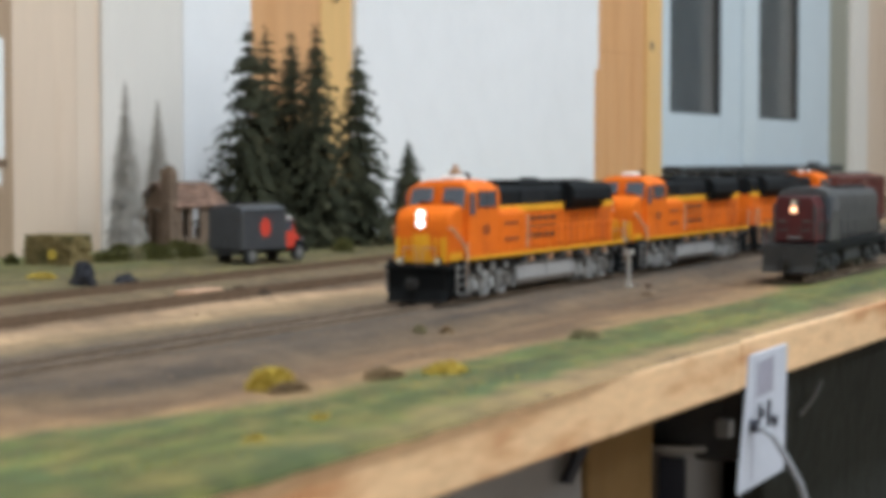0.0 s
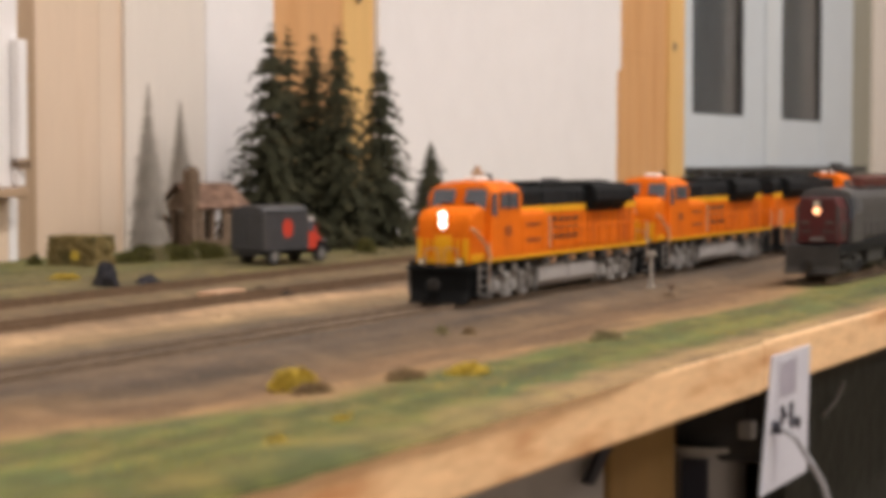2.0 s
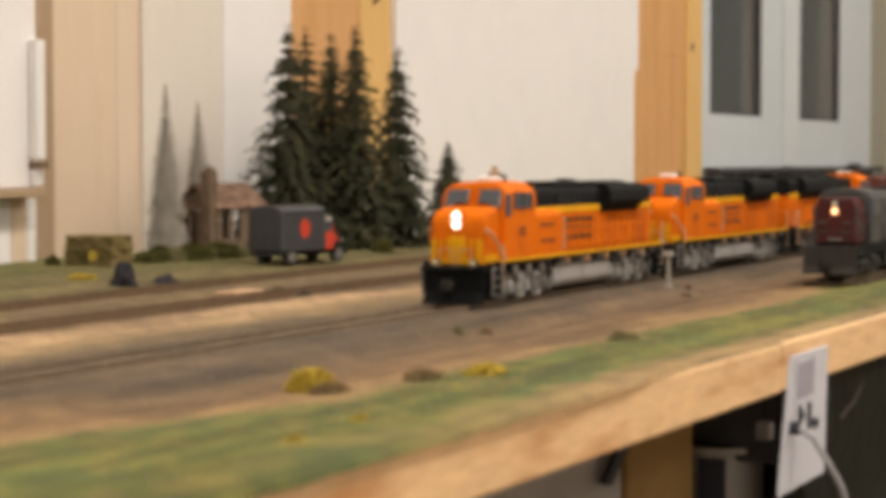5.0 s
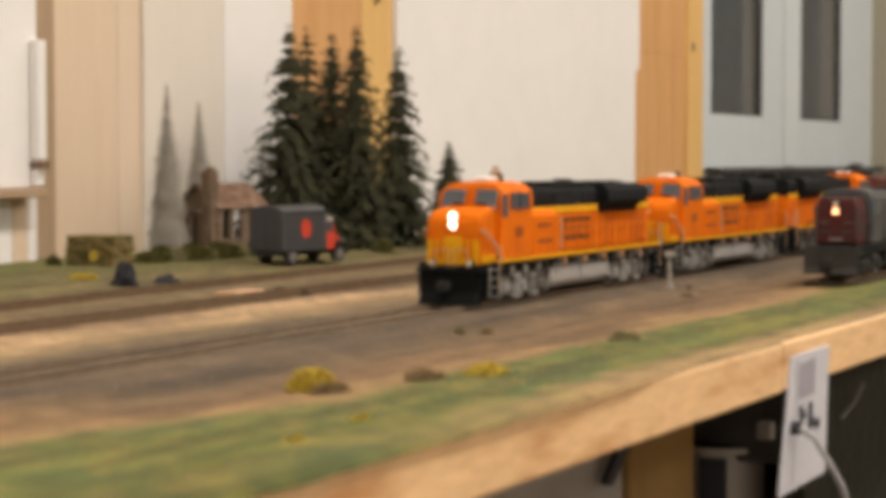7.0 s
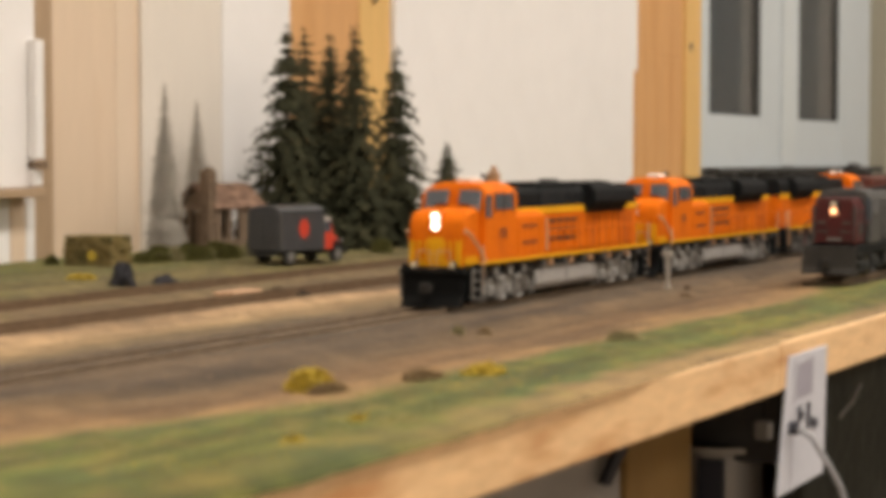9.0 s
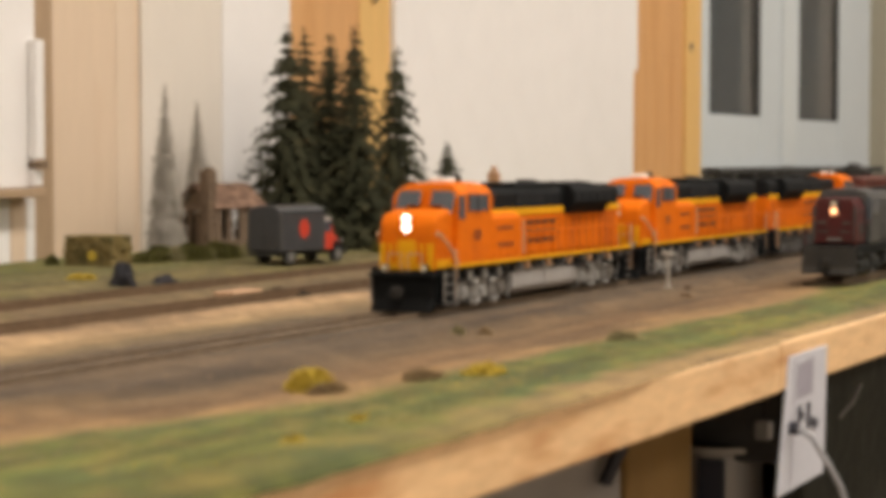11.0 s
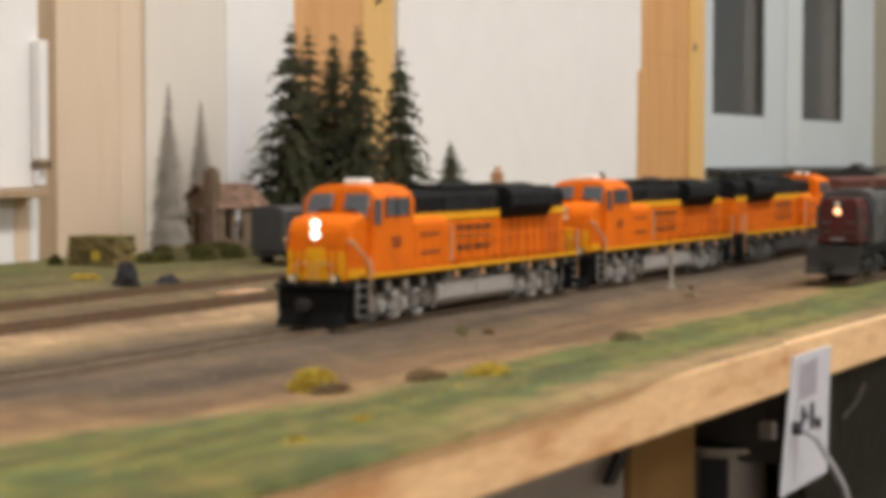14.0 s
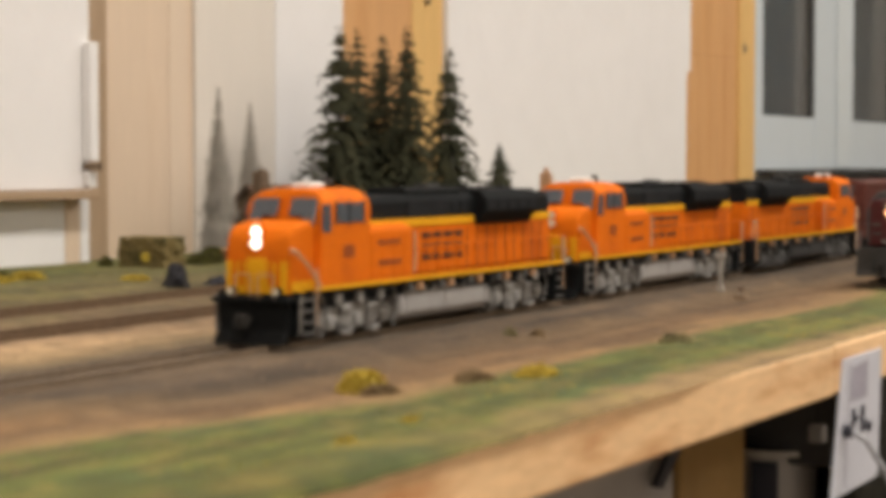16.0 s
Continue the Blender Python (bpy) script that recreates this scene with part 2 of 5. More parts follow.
    vr = n.new("ShaderNodeMapRange")
    vr.inputs["From Min"].default_value, vr.inputs["From Max"].default_value = 0.3, 0.7
    vr.inputs["To Min"].default_value, vr.inputs["To Max"].default_value = 0.72, 1.3
    l.new(g1.outputs[0], vr.inputs[0])
    hs = n.new("ShaderNodeHueSaturation")
    # yellowed and deep green patches within the turf
    colour = ramp.outputs[0]
    for scale, lo, hi, tint, seed in ((34, 0.54, 0.74, (0.190, 0.145, 0.028), 0.0), (17, 0.50, 0.68, (0.055, 0.075, 0.020), 4.0), (75, 0.50, 0.66, (0.150, 0.122, 0.026), 9.0)):
        pn, pm, pr, patch_, mx = (n.new("ShaderNodeTexNoise"), n.new("ShaderNodeMapping"), n.new("ShaderNodeMapRange"), n.new("ShaderNodeMath"), n.new("ShaderNodeMix"))
        pm.inputs["Location"].default_value, pm.inputs["Scale"].default_value = (seed, seed, 0), (1.0, 1.3, 1)
        pn.inputs["Scale"].default_value, pn.inputs["Detail"].default_value = scale, 5
        pr.inputs["From Min"].default_value, pr.inputs["From Max"].default_value = lo, hi
        patch_.operation, mx.data_type = "MULTIPLY", "RGBA"
        l.new(co.outputs["Object"], pm.inputs[0]); l.new(pm.outputs[0], pn.inputs[0]); l.new(pn.outputs[0], pr.inputs[0])
        l.new(pr.outputs[0], patch_.inputs[0]); l.new(ramp.outputs[1], patch_.inputs[1]); l.new(patch_.outputs[0], mx.inputs[0])
        l.new(colour, mx.inputs[6]); mx.inputs[7].default_value = (*tint, 1)
        colour = mx.outputs[2]
    # bare sandy fringe along the board edge, ragged, fading out towards the near end
    far, lim, fr, ff, fm = (n.new("ShaderNodeMapRange"), n.new("ShaderNodeMath"), n.new("ShaderNodeMapRange"), n.new("ShaderNodeMath"), n.new("ShaderNodeMix"))
    far.inputs["From Min"].default_value, far.inputs["From Max"].default_value = 0.38, 0.56
    l.new(sep.outputs[0], far.inputs[0])
    lim.operation, lim.inputs[1].default_value = "MULTIPLY_ADD", 0.045
    fn = n.new("ShaderNodeTexNoise")
    fn.inputs["Scale"].default_value, fn.inputs["Detail"].default_value = 45, 5
    l.new(co.outputs["Object"], fn.inputs[0]); l.new(fn.outputs[0], lim.inputs[0]); l.new(sep.outputs[1], lim.inputs[2])
    fr.inputs["From Min"].default_value, fr.inputs["From Max"].default_value = 0.250, 0.262
    fr.inputs["To Min"].default_value, fr.inputs["To Max"].default_value = 0.9, 0.0
    l.new(lim.outputs[0], fr.inputs[0])
    ff.operation, fm.data_type = "MULTIPLY", "RGBA"
    l.new(fr.outputs[0], ff.inputs[0]); l.new(far.outputs[0], ff.inputs[1]); l.new(ff.outputs[0], fm.inputs[0])
    l.new(colour, fm.inputs[6]); fm.inputs[7].default_value = (0.27, 0.170, 0.075, 1)
    colour = fm.outputs[2]
    l.new(colour, hs.inputs["Color"])
    l.new(hs.outputs[0], b.inputs["Base Color"])
    # streaks that run with the tracks
    st, sm = n.new("ShaderNodeTexNoise"), n.new("ShaderNodeMapping")
    sm.inputs["Scale"].default_value = (3, 34, 1)
    sm.inputs["Rotation"].default_value = (0, 0, -0.03)
    st.inputs["Scale"].default_value, st.inputs["Detail"].default_value = 2.2, 5
    l.new(co.outputs["Object"], sm.inputs[0]); l.new(sm.outputs[0], st.inputs[0])
    sr = n.new("ShaderNodeMapRange")
    sr.inputs["From Min"].default_value, sr.inputs["From Max"].default_value = 0.3, 0.7
    sr.inputs["To Min"].default_value, sr.inputs["To Max"].default_value = 0.60, 1.42
    l.new(st.outputs[0], sr.inputs[0])
    mu = n.new("ShaderNodeMath"); mu.operation = "MULTIPLY"
    l.new(sr.outputs[0], mu.inputs[0]); l.new(vr.outputs[0], mu.inputs[1]); l.new(mu.outputs[0], hs.inputs["Value"])
    bp = n.new("ShaderNodeBump")
    bp.inputs["Strength"].default_value, bp.inputs["Distance"].default_value = 0.6, 0.0008
    l.new(g2.outputs["Distance"], bp.inputs["Height"]); l.new(bp.outputs[0], b.inputs["Normal"])
    return m


GROUND = ground_material()

# ---------------------------------------------------------------- mesh helpers
MM = 0.001


def finish(name, bm, material, parent=None, label="", smooth=False):
    me = bpy.data.meshes.new(name)
    bmesh.ops.recalc_face_normals(bm, faces=bm.faces)
    bm.to_mesh(me)
    bm.free()
    if smooth:
        for p in me.polygons:
            p.use_smooth = True
    me.materials.append(material)
    ob = new(name, me)
    if parent is not None:
        ob.parent = parent
    if label:
        tagged(ob, label)
    return ob


def part(name, bm, material, parent, label="", smooth=False):
    return finish(name, bm, material, parent, label, smooth)


def box(x0, x1, y0, y1, z0, z1, bev=0.0, bm=None, u=1.0):
    """A box with edges rounded by bev; lengths times u."""
    own = bmesh.new()
    bmesh.ops.create_cube(own, size=1)
    for v in own.verts:
        v.co = Vector(((x0 + x1) / 2 + v.co.x * (x1 - x0), (y0 + y1) / 2 + v.co.y * (y1 - y0), (z0 + z1) / 2 + v.co.z * (z1 - z0))) * u
    if bev:
        bmesh.ops.bevel(own, geom=own.edges[:], offset=bev * u, segments=2, affect="EDGES", profile=0.5)
    return merge(bm, own)


def merge(bm, own):
    if bm is None:
        return own
    me = bpy.data.meshes.new("scratch")
    own.to_mesh(me)
    own.free()
    bm.from_mesh(me)
    bpy.data.meshes.remove(me)
    return bm


def prism(profile, axis, lo, hi, bev=0.0, bm=None, u=1.0):
    """A closed outline carried along an axis: for x the outline is (y, z), for y (x, z), for z (x, y)."""
    own = bmesh.new()
    order = {"x": lambda a, b, c: (c, a, b), "y": lambda a, b, c: (a, c, b), "z": lambda a, b, c: (a, b, c)}[axis]
    va = [own.verts.new(Vector(order(a, b, lo)) * u) for a, b in profile]
    vb = [own.verts.new(Vector(order(a, b, hi)) * u) for a, b in profile]
    own.faces.new(va)
    own.faces.new(vb[::-1])
    k = len(profile)
    for i in range(k):
        own.faces.new((va[i], vb[i], vb[(i + 1) % k], va[(i + 1) % k]))
    bmesh.ops.recalc_face_normals(own, faces=own.faces)
    if bev:
        bmesh.ops.bevel(own, geom=own.edges[:], offset=bev * u, segments=2, affect="EDGES", profile=0.5)
    return merge(bm, own)


def rod(p, q, r, bm=None, u=1.0, sides=10, r2=None):
    """A round bar from p to q."""
    own = bmesh.new()
    p, q = Vector(p) * u, Vector(q) * u
    d = q - p
    bmesh.ops.create_cone(own, cap_ends=True, segments=sides, radius1=r * u, radius2=(r if r2 is None else r2) * u, depth=d.length)
    m = Matrix.Translation((p + q) / 2) @ d.to_track_quat("Z", "Y").to_matrix().to_4x4()
    bmesh.ops.transform(own, matrix=m, verts=own.verts)
    return merge(bm, own)


def pipe(points, r, bm=None, u=1.0, sides=6):
    for a, b in zip(points, points[1:]):
        bm = rod(a, b, r, bm, u, sides)
    return bm


def soup(name, verts, faces, material, parent=None, label=""):
    me = bpy.data.meshes.new(name)
    me.from_pydata(verts, [], faces)
    me.materials.append(material)
    ob = new(name, me)
    if parent is not None:
        ob.parent = parent
    if label:
        tagged(ob, label)
    return ob


def empty(name, label, category, group="", kind=""):
    return tagged(new(name), label, category, group, kind)


def structure(ob, label, category):
    return tagged(ob, label, category, "", "structure")


# ---------------------------------------------------------------- the room
WALL_Y = 0.834


def room():
    structure(finish("floor", box(-3, 6, -3, 1.2, -1.00, -0.95), FLOORM), "unseen brown floor of the hobby room, paler to bounce light", "floor")
    structure(finish("ceiling", box(-3, 6, -3, 1.2, 1.62, 1.70), PLASTER), "plain pale plastered ceiling", "ceiling")
    structure(finish("wall_south", box(-3, 6, -3.1, -3, -0.95, 1.62), PLASTER), "plain plastered room wall", "wall")
    structure(finish("wall_west", box(-3.1, -3, -3, 1.2, -0.95, 1.62), PLASTER), "plain plastered room wall", "wall")
    structure(finish("wall_east", box(6, 6.1, -3, 1.2, -0.95, 1.62), PLASTER), "plain plastered room wall", "wall")
    bm = box(-3, 2.345, WALL_Y + 0.03, 1.2, -0.95, 1.62)
    box(3.165, 6, WALL_Y + 0.03, 1.2, -0.95, 1.62, bm=bm)
    box(2.345, 3.165, WALL_Y + 0.04, 1.2, -0.95, 0.0, bm=bm)
    box(2.345, 3.165, WALL_Y + 0.03, 1.2, 1.2, 1.62, bm=bm)
    wall = structure(finish("wall_north", bm, PLASTER), "wall behind the layout, faced with boards", "wall")
    # facing boards: name, from x, to x, how far proud, material, bottom, top
    boards = [("white_board", 0.55, 1.0024, 0.022, PANEL, 0.048, 1.5), ("brown_edge_board", 1.018, 1.046, 0.002, BROWNEDGE, -0.03, 1.5),
              ("beige_board", 1.0465, 1.1183, 0.000, WOODB, -0.03, 1.5), ("beige_strip", 1.1185, 1.1400, 0.0004, WOODC, -0.03, 1.5),
              ("joint_strip", 1.1402, 1.1472, -0.0008, WOODB, -0.03, 1.5),
              ("cream_board", 1.1475, 1.251, 0.002, CREAM, -0.03, 1.5), ("white_board", 1.2515, 1.3500, 0.0025, PANEL, -0.03, 1.5),
              ("pine_board", 1.3505, 1.466, 0.001, WOODV, -0.03, 1.5), ("pine_strip", 1.4665, 1.5215, 0.0015, WOODY, -0.03, 1.5),
              ("pine_board", 2.0970, 2.279, 0.000, WOODV, -0.03, 0.1943), ("pine_board", 2.1105, 2.279, 0.000, WOODV, 0.1945, 1.5),
              ("pine_strip", 2.2795, 2.335, 0.004, WOODY, -0.03, 1.5),
              ("grey_board", 3.170, 3.29, 0.000, GREYBOARD, -0.03, 1.5), ("cream_board", 3.2905, 3.40, 0.008, CREAM, -0.03, 1.5),
              ("brown_board", 3.4005, 3.75, 0.0, WOODB, -0.03, 1.5), ("cream_board", -0.6, 0.548, 0.0, CREAM, -0.03, 1.5)]
    for name, x0, x1, proud, m, z0, z1 in boards:
        part(name, box(x0, x1, WALL_Y - proud, WALL_Y + 0.029, z0, z1, 0.0006), m, wall)
    bm = prism([(1.5220, -0.03), (1.5220, 1.5), (2.110, 1.5), (2.110, 0.172), (2.0985, 0.170), (2.0965, -0.03)], "y", WALL_Y - 0.006, WALL_Y + 0.029)
    part("white_board", bm, PANEL, wall, "large white board with a stepped edge")
    # ledge and uprights below the white board at the near end
    part("ledge", box(0.55, 1.0024, WALL_Y - 0.030, WALL_Y + 0.02, 0.0415, 0.0475, 0.001), BROWNEDGE, wall, "thin brown ledge")
    for x0, x1, m in ((0.55, 0.9865, PANEL), (0.987, 1.0020, WOODB), (1.0025, 1.0115, PANEL)):
        part("lower_board", box(x0, x1, WALL_Y - 0.014, WALL_Y + 0.02, -0.03, 0.041, 0.001), m, wall)
    part("edge_strip", box(0.994, 1.0024, WALL_Y - 0.030, WALL_Y - 0.0225, 0.066, 0.1435, 0.001), PANEL, wall, "short white edge strip")
    bm = box(0.994, 1.0015, WALL_Y - 0.033, WALL_Y - 0.0225, 0.0610, 0.0645, 0.0006)
    rod((0.998, WALL_Y - 0.034, 0.060), (0.998, WALL_Y - 0.034, 0.0655), 0.0010, bm)
    part("latch", bm, CABIN, wall, "small brown latch")
    part("lower_strip", box(0.9945, 1.0024, WALL_Y - 0.028, WALL_Y - 0.0225, 0.049, 0.0595, 0.001), PANEL, wall)
    for x, z, r in ((2.297, 0.208, 0.006), (1.49, 0.207, 0.003)):
        part("knot", rod((x, WALL_Y - 0.0046, z), (x, WALL_Y - 0.003, z), r), CABIN, wall)


def window():
    win = structure(new("window_1"), "white double casement window with dark panes", "window")
    y0 = WALL_Y
    part("window_sill", box(2.338, 3.168, y0 - 0.0005, y0 + 0.012, -0.02, 0.0623), PVC, win, "wide white lower board")
    bm = box(2.347, 3.163, y0 - 0.026, y0 - 0.001, 0.048, 0.0575, 0.001)
    for k in range(9):
        box(2.40 + k * 0.085, 2.412 + k * 0.085, y0 - 0.024, y0 - 0.002, 0.030, 0.0482, 0.0005, bm)
    part("ledge", bm, DARKGREY, win, "dark ledge on small brackets under the window")
    # two sashes, each a frame round a pane
    for a, b, pa, pb, mid in ((2.338, 2.683, 2.377, 2.592, 2.535), (2.683, 3.168, 2.770, 2.985, 2.905)):
        bm = box(a, pa, y0, y0 + 0.012, 0.0623, 1.2, 0.0004)
        box(pb, b, y0, y0 + 0.012, 0.0623, 1.2, 0.0004, bm)
        box(pa - 0.001, pb + 0.001, y0 + 0.001, y0 + 0.012, 0.0623, 0.1275, 0.0004, bm)
        box(pa - 0.001, pb + 0.001, y0 + 0.001, y0 + 0.012, 1.1, 1.2, 0.0004, bm)
        part("window_frame", bm, PVC, win, "white sash frame")
        if a > 2.5:
            part("meeting_stile", box(2.6835, 2.745, y0 - 0.003, y0 - 0.0005, 0.058, 1.2, 0.0015), PVC_LIT, win, "raised meeting stile, coloured lighter as if catching light")
        bm = box(pa, pa + 0.004, y0 + 0.002, y0 + 0.010, 0.128, 1.1)
        box(pb - 0.012, pb, y0 + 0.002, y0 + 0.010, 0.128, 1.1, bm=bm)
        box(pa + 0.0045, pb - 0.0125, y0 + 0.002, y0 + 0.010, 0.128, 0.131, bm=bm)
        part("gasket", bm, DARKGREY, win, "black rubber gasket")
        pane = part("pane", box(pa + 0.0045, pb - 0.0125, y0 + 0.004, y0 + 0.007, 0.1315, 1.099), CLEAR, win, "clear glass pane")
        pane.visible_shadow = False
        # added sheets behind the glass: dark band, then grey for the shaded reveal
        part("pane_backing", box(pa - 0.02, mid, y0 + 0.0125, y0 + 0.0155, 0.06, 1.15), SHADE, win, "dark slate sheet behind the pane")
        part("pane_backing", box(mid + 0.001, pb + 0.05, y0 + 0.0135, y0 + 0.0165, 0.06, 1.15), REVEAL_GREY, win, "grey sheet standing in for the shaded jamb reveal")


CLEAR = bpy.data.materials.new("window_glass")
CLEAR.use_nodes = True
CLEAR.node_tree.nodes["Principled BSDF"].inputs["Transmission Weight"].default_value = 1.0
CLEAR.node_tree.nodes["Principled BSDF"].inputs["Roughness"].default_value = 0.03
CLEAR.node_tree.nodes["Principled BSDF"].inputs["IOR"].default_value = 1.33


def ceiling_and_fill_lights():
    # housings for the overhead row and for the added fill row behind it
    for x, y, z in LAMPS:
        lamp = empty("ceiling_and_fill_light", "unseen long white ceiling light, the back row added as fill", "light", "ceiling lights")
        lamp.matrix_basis = pose(x, y, z)
        part("housing", box(-0.66, 0.66, -0.18, 0.18, 0.05, 0.12, 0.01), WHITE, lamp)
        part("diffuser", box(-0.63, 0.63, -0.155, 0.155, 0.012, 0.049, 0.005), FIXTURE, lamp, "glowing white diffuser")


# ---------------------------------------------------------------- the layout board
EDGE_Y = 0.224


def rail_y(x):
    return 0.396 + 0.0292 * (x - 0.7773)


def ground_z(x, y):
    """Height of the scenery."""
    z = -0.0048
    for mid in (0.490 + 0.0489 * (x - 0.35), 0.565 + 0.0628 * (x - 0.45)):
        z += 0.0023 * max(0.0, min(1.0, (0.026 - abs(y - mid)) / 0.008))
    d = y - (rail_y(x) - 0.006)
    z += 0.0027 * max(0.0, 1 - max(0.0, abs(d) - 0.034) / 0.010) if abs(d) < 0.044 else 0
    if y < 0.295:
        z += 0.0016 * min(1, (0.295 - y) / 0.02)
    if y > 0.63:
        z += 0.0045 * min(1, (y - 0.63) / 0.04)
    z += 0.0005 * noise.noise((x * 22, y * 30, 0)) + 0.0003 * noise.noise((x * 90, y * 90, 3))
    return z


def layout_board():
    # the turf rolls over the board edge at the near end
    nx, ny, x0, x1 = 560, 150, 0.10, 3.9
    verts = []
    for i in range(nx + 1):
        x = x0 + (x1 - x0) * (i / nx) ** 1.35
        k = max(0.0, min(1.0, (0.640 - x) / 0.28))
        k = 0.55 * k * k * (3 - 2 * k) + 0.45 * max(0.0, min(1.0, (0.48 - x) / 0.14))
        lip = EDGE_Y - 0.0018 - 0.0020 * min(1, 8 * k)
        verts += [(x, lip, -0.0050 - 0.0012 * k - 0.0012 * min(1, 2 * k) * abs(noise.noise((x * 40, 3, 1)))), (x, lip + 0.0005, -0.0046)]
        for j in range(ny - 1):
            y = EDGE_Y + 0.0015 + (WALL_Y + 0.0085 - EDGE_Y) * j / (ny - 2)
            verts.append((x, y, ground_z(x, y)))
    faces = [(i * (ny + 1) + j, (i + 1) * (ny + 1) + j, (i + 1) * (ny + 1) + j + 1, i * (ny + 1) + j + 1) for i in range(nx) for j in range(ny)]
    g = structure(soup("ground", verts, faces, GROUND), "model scenery of turf, earth and gravel strips", "ground")
    for p in g.data.polygons:
        p.use_smooth = True
    board = empty("layout_board", "planed pine board edge carrying the model railway", "baseboard")
    # front edge in lengths, slightly uneven
    cuts = [0.10, 0.716, 1.22, 1.9, 2.6, 3.9]
    for k, (a, b) in enumerate(zip(cuts, cuts[1:])):
        dz = (0.0, 0.0005, 0.0, 0.0005, 0.0)[k]
        part("edge_board", box(a, b - 0.0006, EDGE_Y - 0.0025, EDGE_Y + 0.0095, -0.0238 + dz, -0.0050 + dz, 0.0012), PINE, board, "planed pine edging")
    part("deck", box(0.1, 3.9, EDGE_Y + 0.0100, WALL_Y - 0.005, -0.020, -0.0088), BOXBOARD, board, "plywood deck")
    for x in (0.30, 0.86, 1.6, 2.4, 3.2):
        part("cross_beam", box(x, x + 0.03, EDGE_Y + 0.03, WALL_Y - 0.01, -0.075, -0.0204, 0.002), DARKGREY, board, "dark cross beam")
    bm = box(0.8245, 0.8315, EDGE_Y + 0.0365, EDGE_Y + 0.0435, -0.0587, -0.0507, 0.001)
    wire = pipe([(0.828, EDGE_Y + 0.040, -0.0508), (0.8290, EDGE_Y + 0.0405, -0.035), (0.828, EDGE_Y + 0.040, -0.0195)], 0.0003)
    part("wire_connector", bm, STEEL, board, "pale wire connector under the deck")
    part("wire", wire, BLACK, board)
    for x in (0.40, 1.7, 3.3):
        for y in (EDGE_Y + 0.14, WALL_Y - 0.06):
            part("leg", box(x, x + 0.045, y, y + 0.045, -0.95, -0.0205, 0.003), BOXBOARD, board, "square timber leg")


def track(name, start, end, ties, label, tie=None, rail=None):
    """Two rails on ties between two places in plan."""
    t = structure(new(name), label, "track")
    d = Vector(end) - Vector(start)
    turn = math.degrees(math.atan2(d.y, d.x))
    t.matrix_basis = pose(start[0], start[1], 0, 0, 0, turn)
    n = d.length
    for y in (-0.00825, 0.00825):
        bm = prism([(y - 0.0013, -0.0025), (y + 0.0013, -0.0025), (y + 0.0004, -0.0020), (y + 0.0004, -0.0008), (y + 0.0006, -0.0006), (y + 0.0006, 0.0),
                    (y - 0.0006, 0.0), (y - 0.0006, -0.0006), (y - 0.0004, -0.0008), (y - 0.0004, -0.0020)], "x", 0, n)
        part("rail", bm, rail or RUST, t, "rusty brown rail")
    proto = None
    k = int(n / 0.0075)
    rest = None
    for i in range(k):
        x = 0.003 + i * 0.0075
        if i < ties:
            if proto is None:
                proto = part("tie", box(-0.0015, 0.0015, -0.0150, 0.0150, -0.0045, -0.0026, 0.0003), tie or TIE, t)
                ob = proto
            else:
                ob = new("tie", proto.data)
                ob.parent = t
            ob.matrix_basis = pose(x, random.uniform(-4e-4, 4e-4), 0, 0, 0, random.uniform(-1.2, 1.2))
        else:
            rest = box(x - 0.0015, x + 0.0015, -0.015, 0.015, -0.0045, -0.0026, bm=rest)
    if rest is not None:
        tagged(part("far_ties", rest, tie or TIE, t), kind="stuff")
    return t


def tuft_stuff(name, label, category, spots, material, height, lean=0.5, width=0.0005):
    """Many thin upright blades."""
    verts, faces = [], []
    for x, y, s in spots:
        z = ground_z(x, y) - 0.0004
        a = random.uniform(0, 6.283)
        hgt = height * s * random.uniform(0.5, 1.2)
        w = width * random.uniform(0.7, 1.4)
        dx, dy = math.cos(a) * w, math.sin(a) * w
        lx, ly = random.gauss(0, lean) * hgt, random.gauss(0, lean) * hgt
        k = len(verts)
        verts += [(x - dx, y - dy, z), (x + dx, y + dy, z), (x + lx, y + ly, z + hgt)]
        faces.append((k, k + 1, k + 2))
    return tagged(soup(name, verts, faces, material), label, category, "", "stuff")


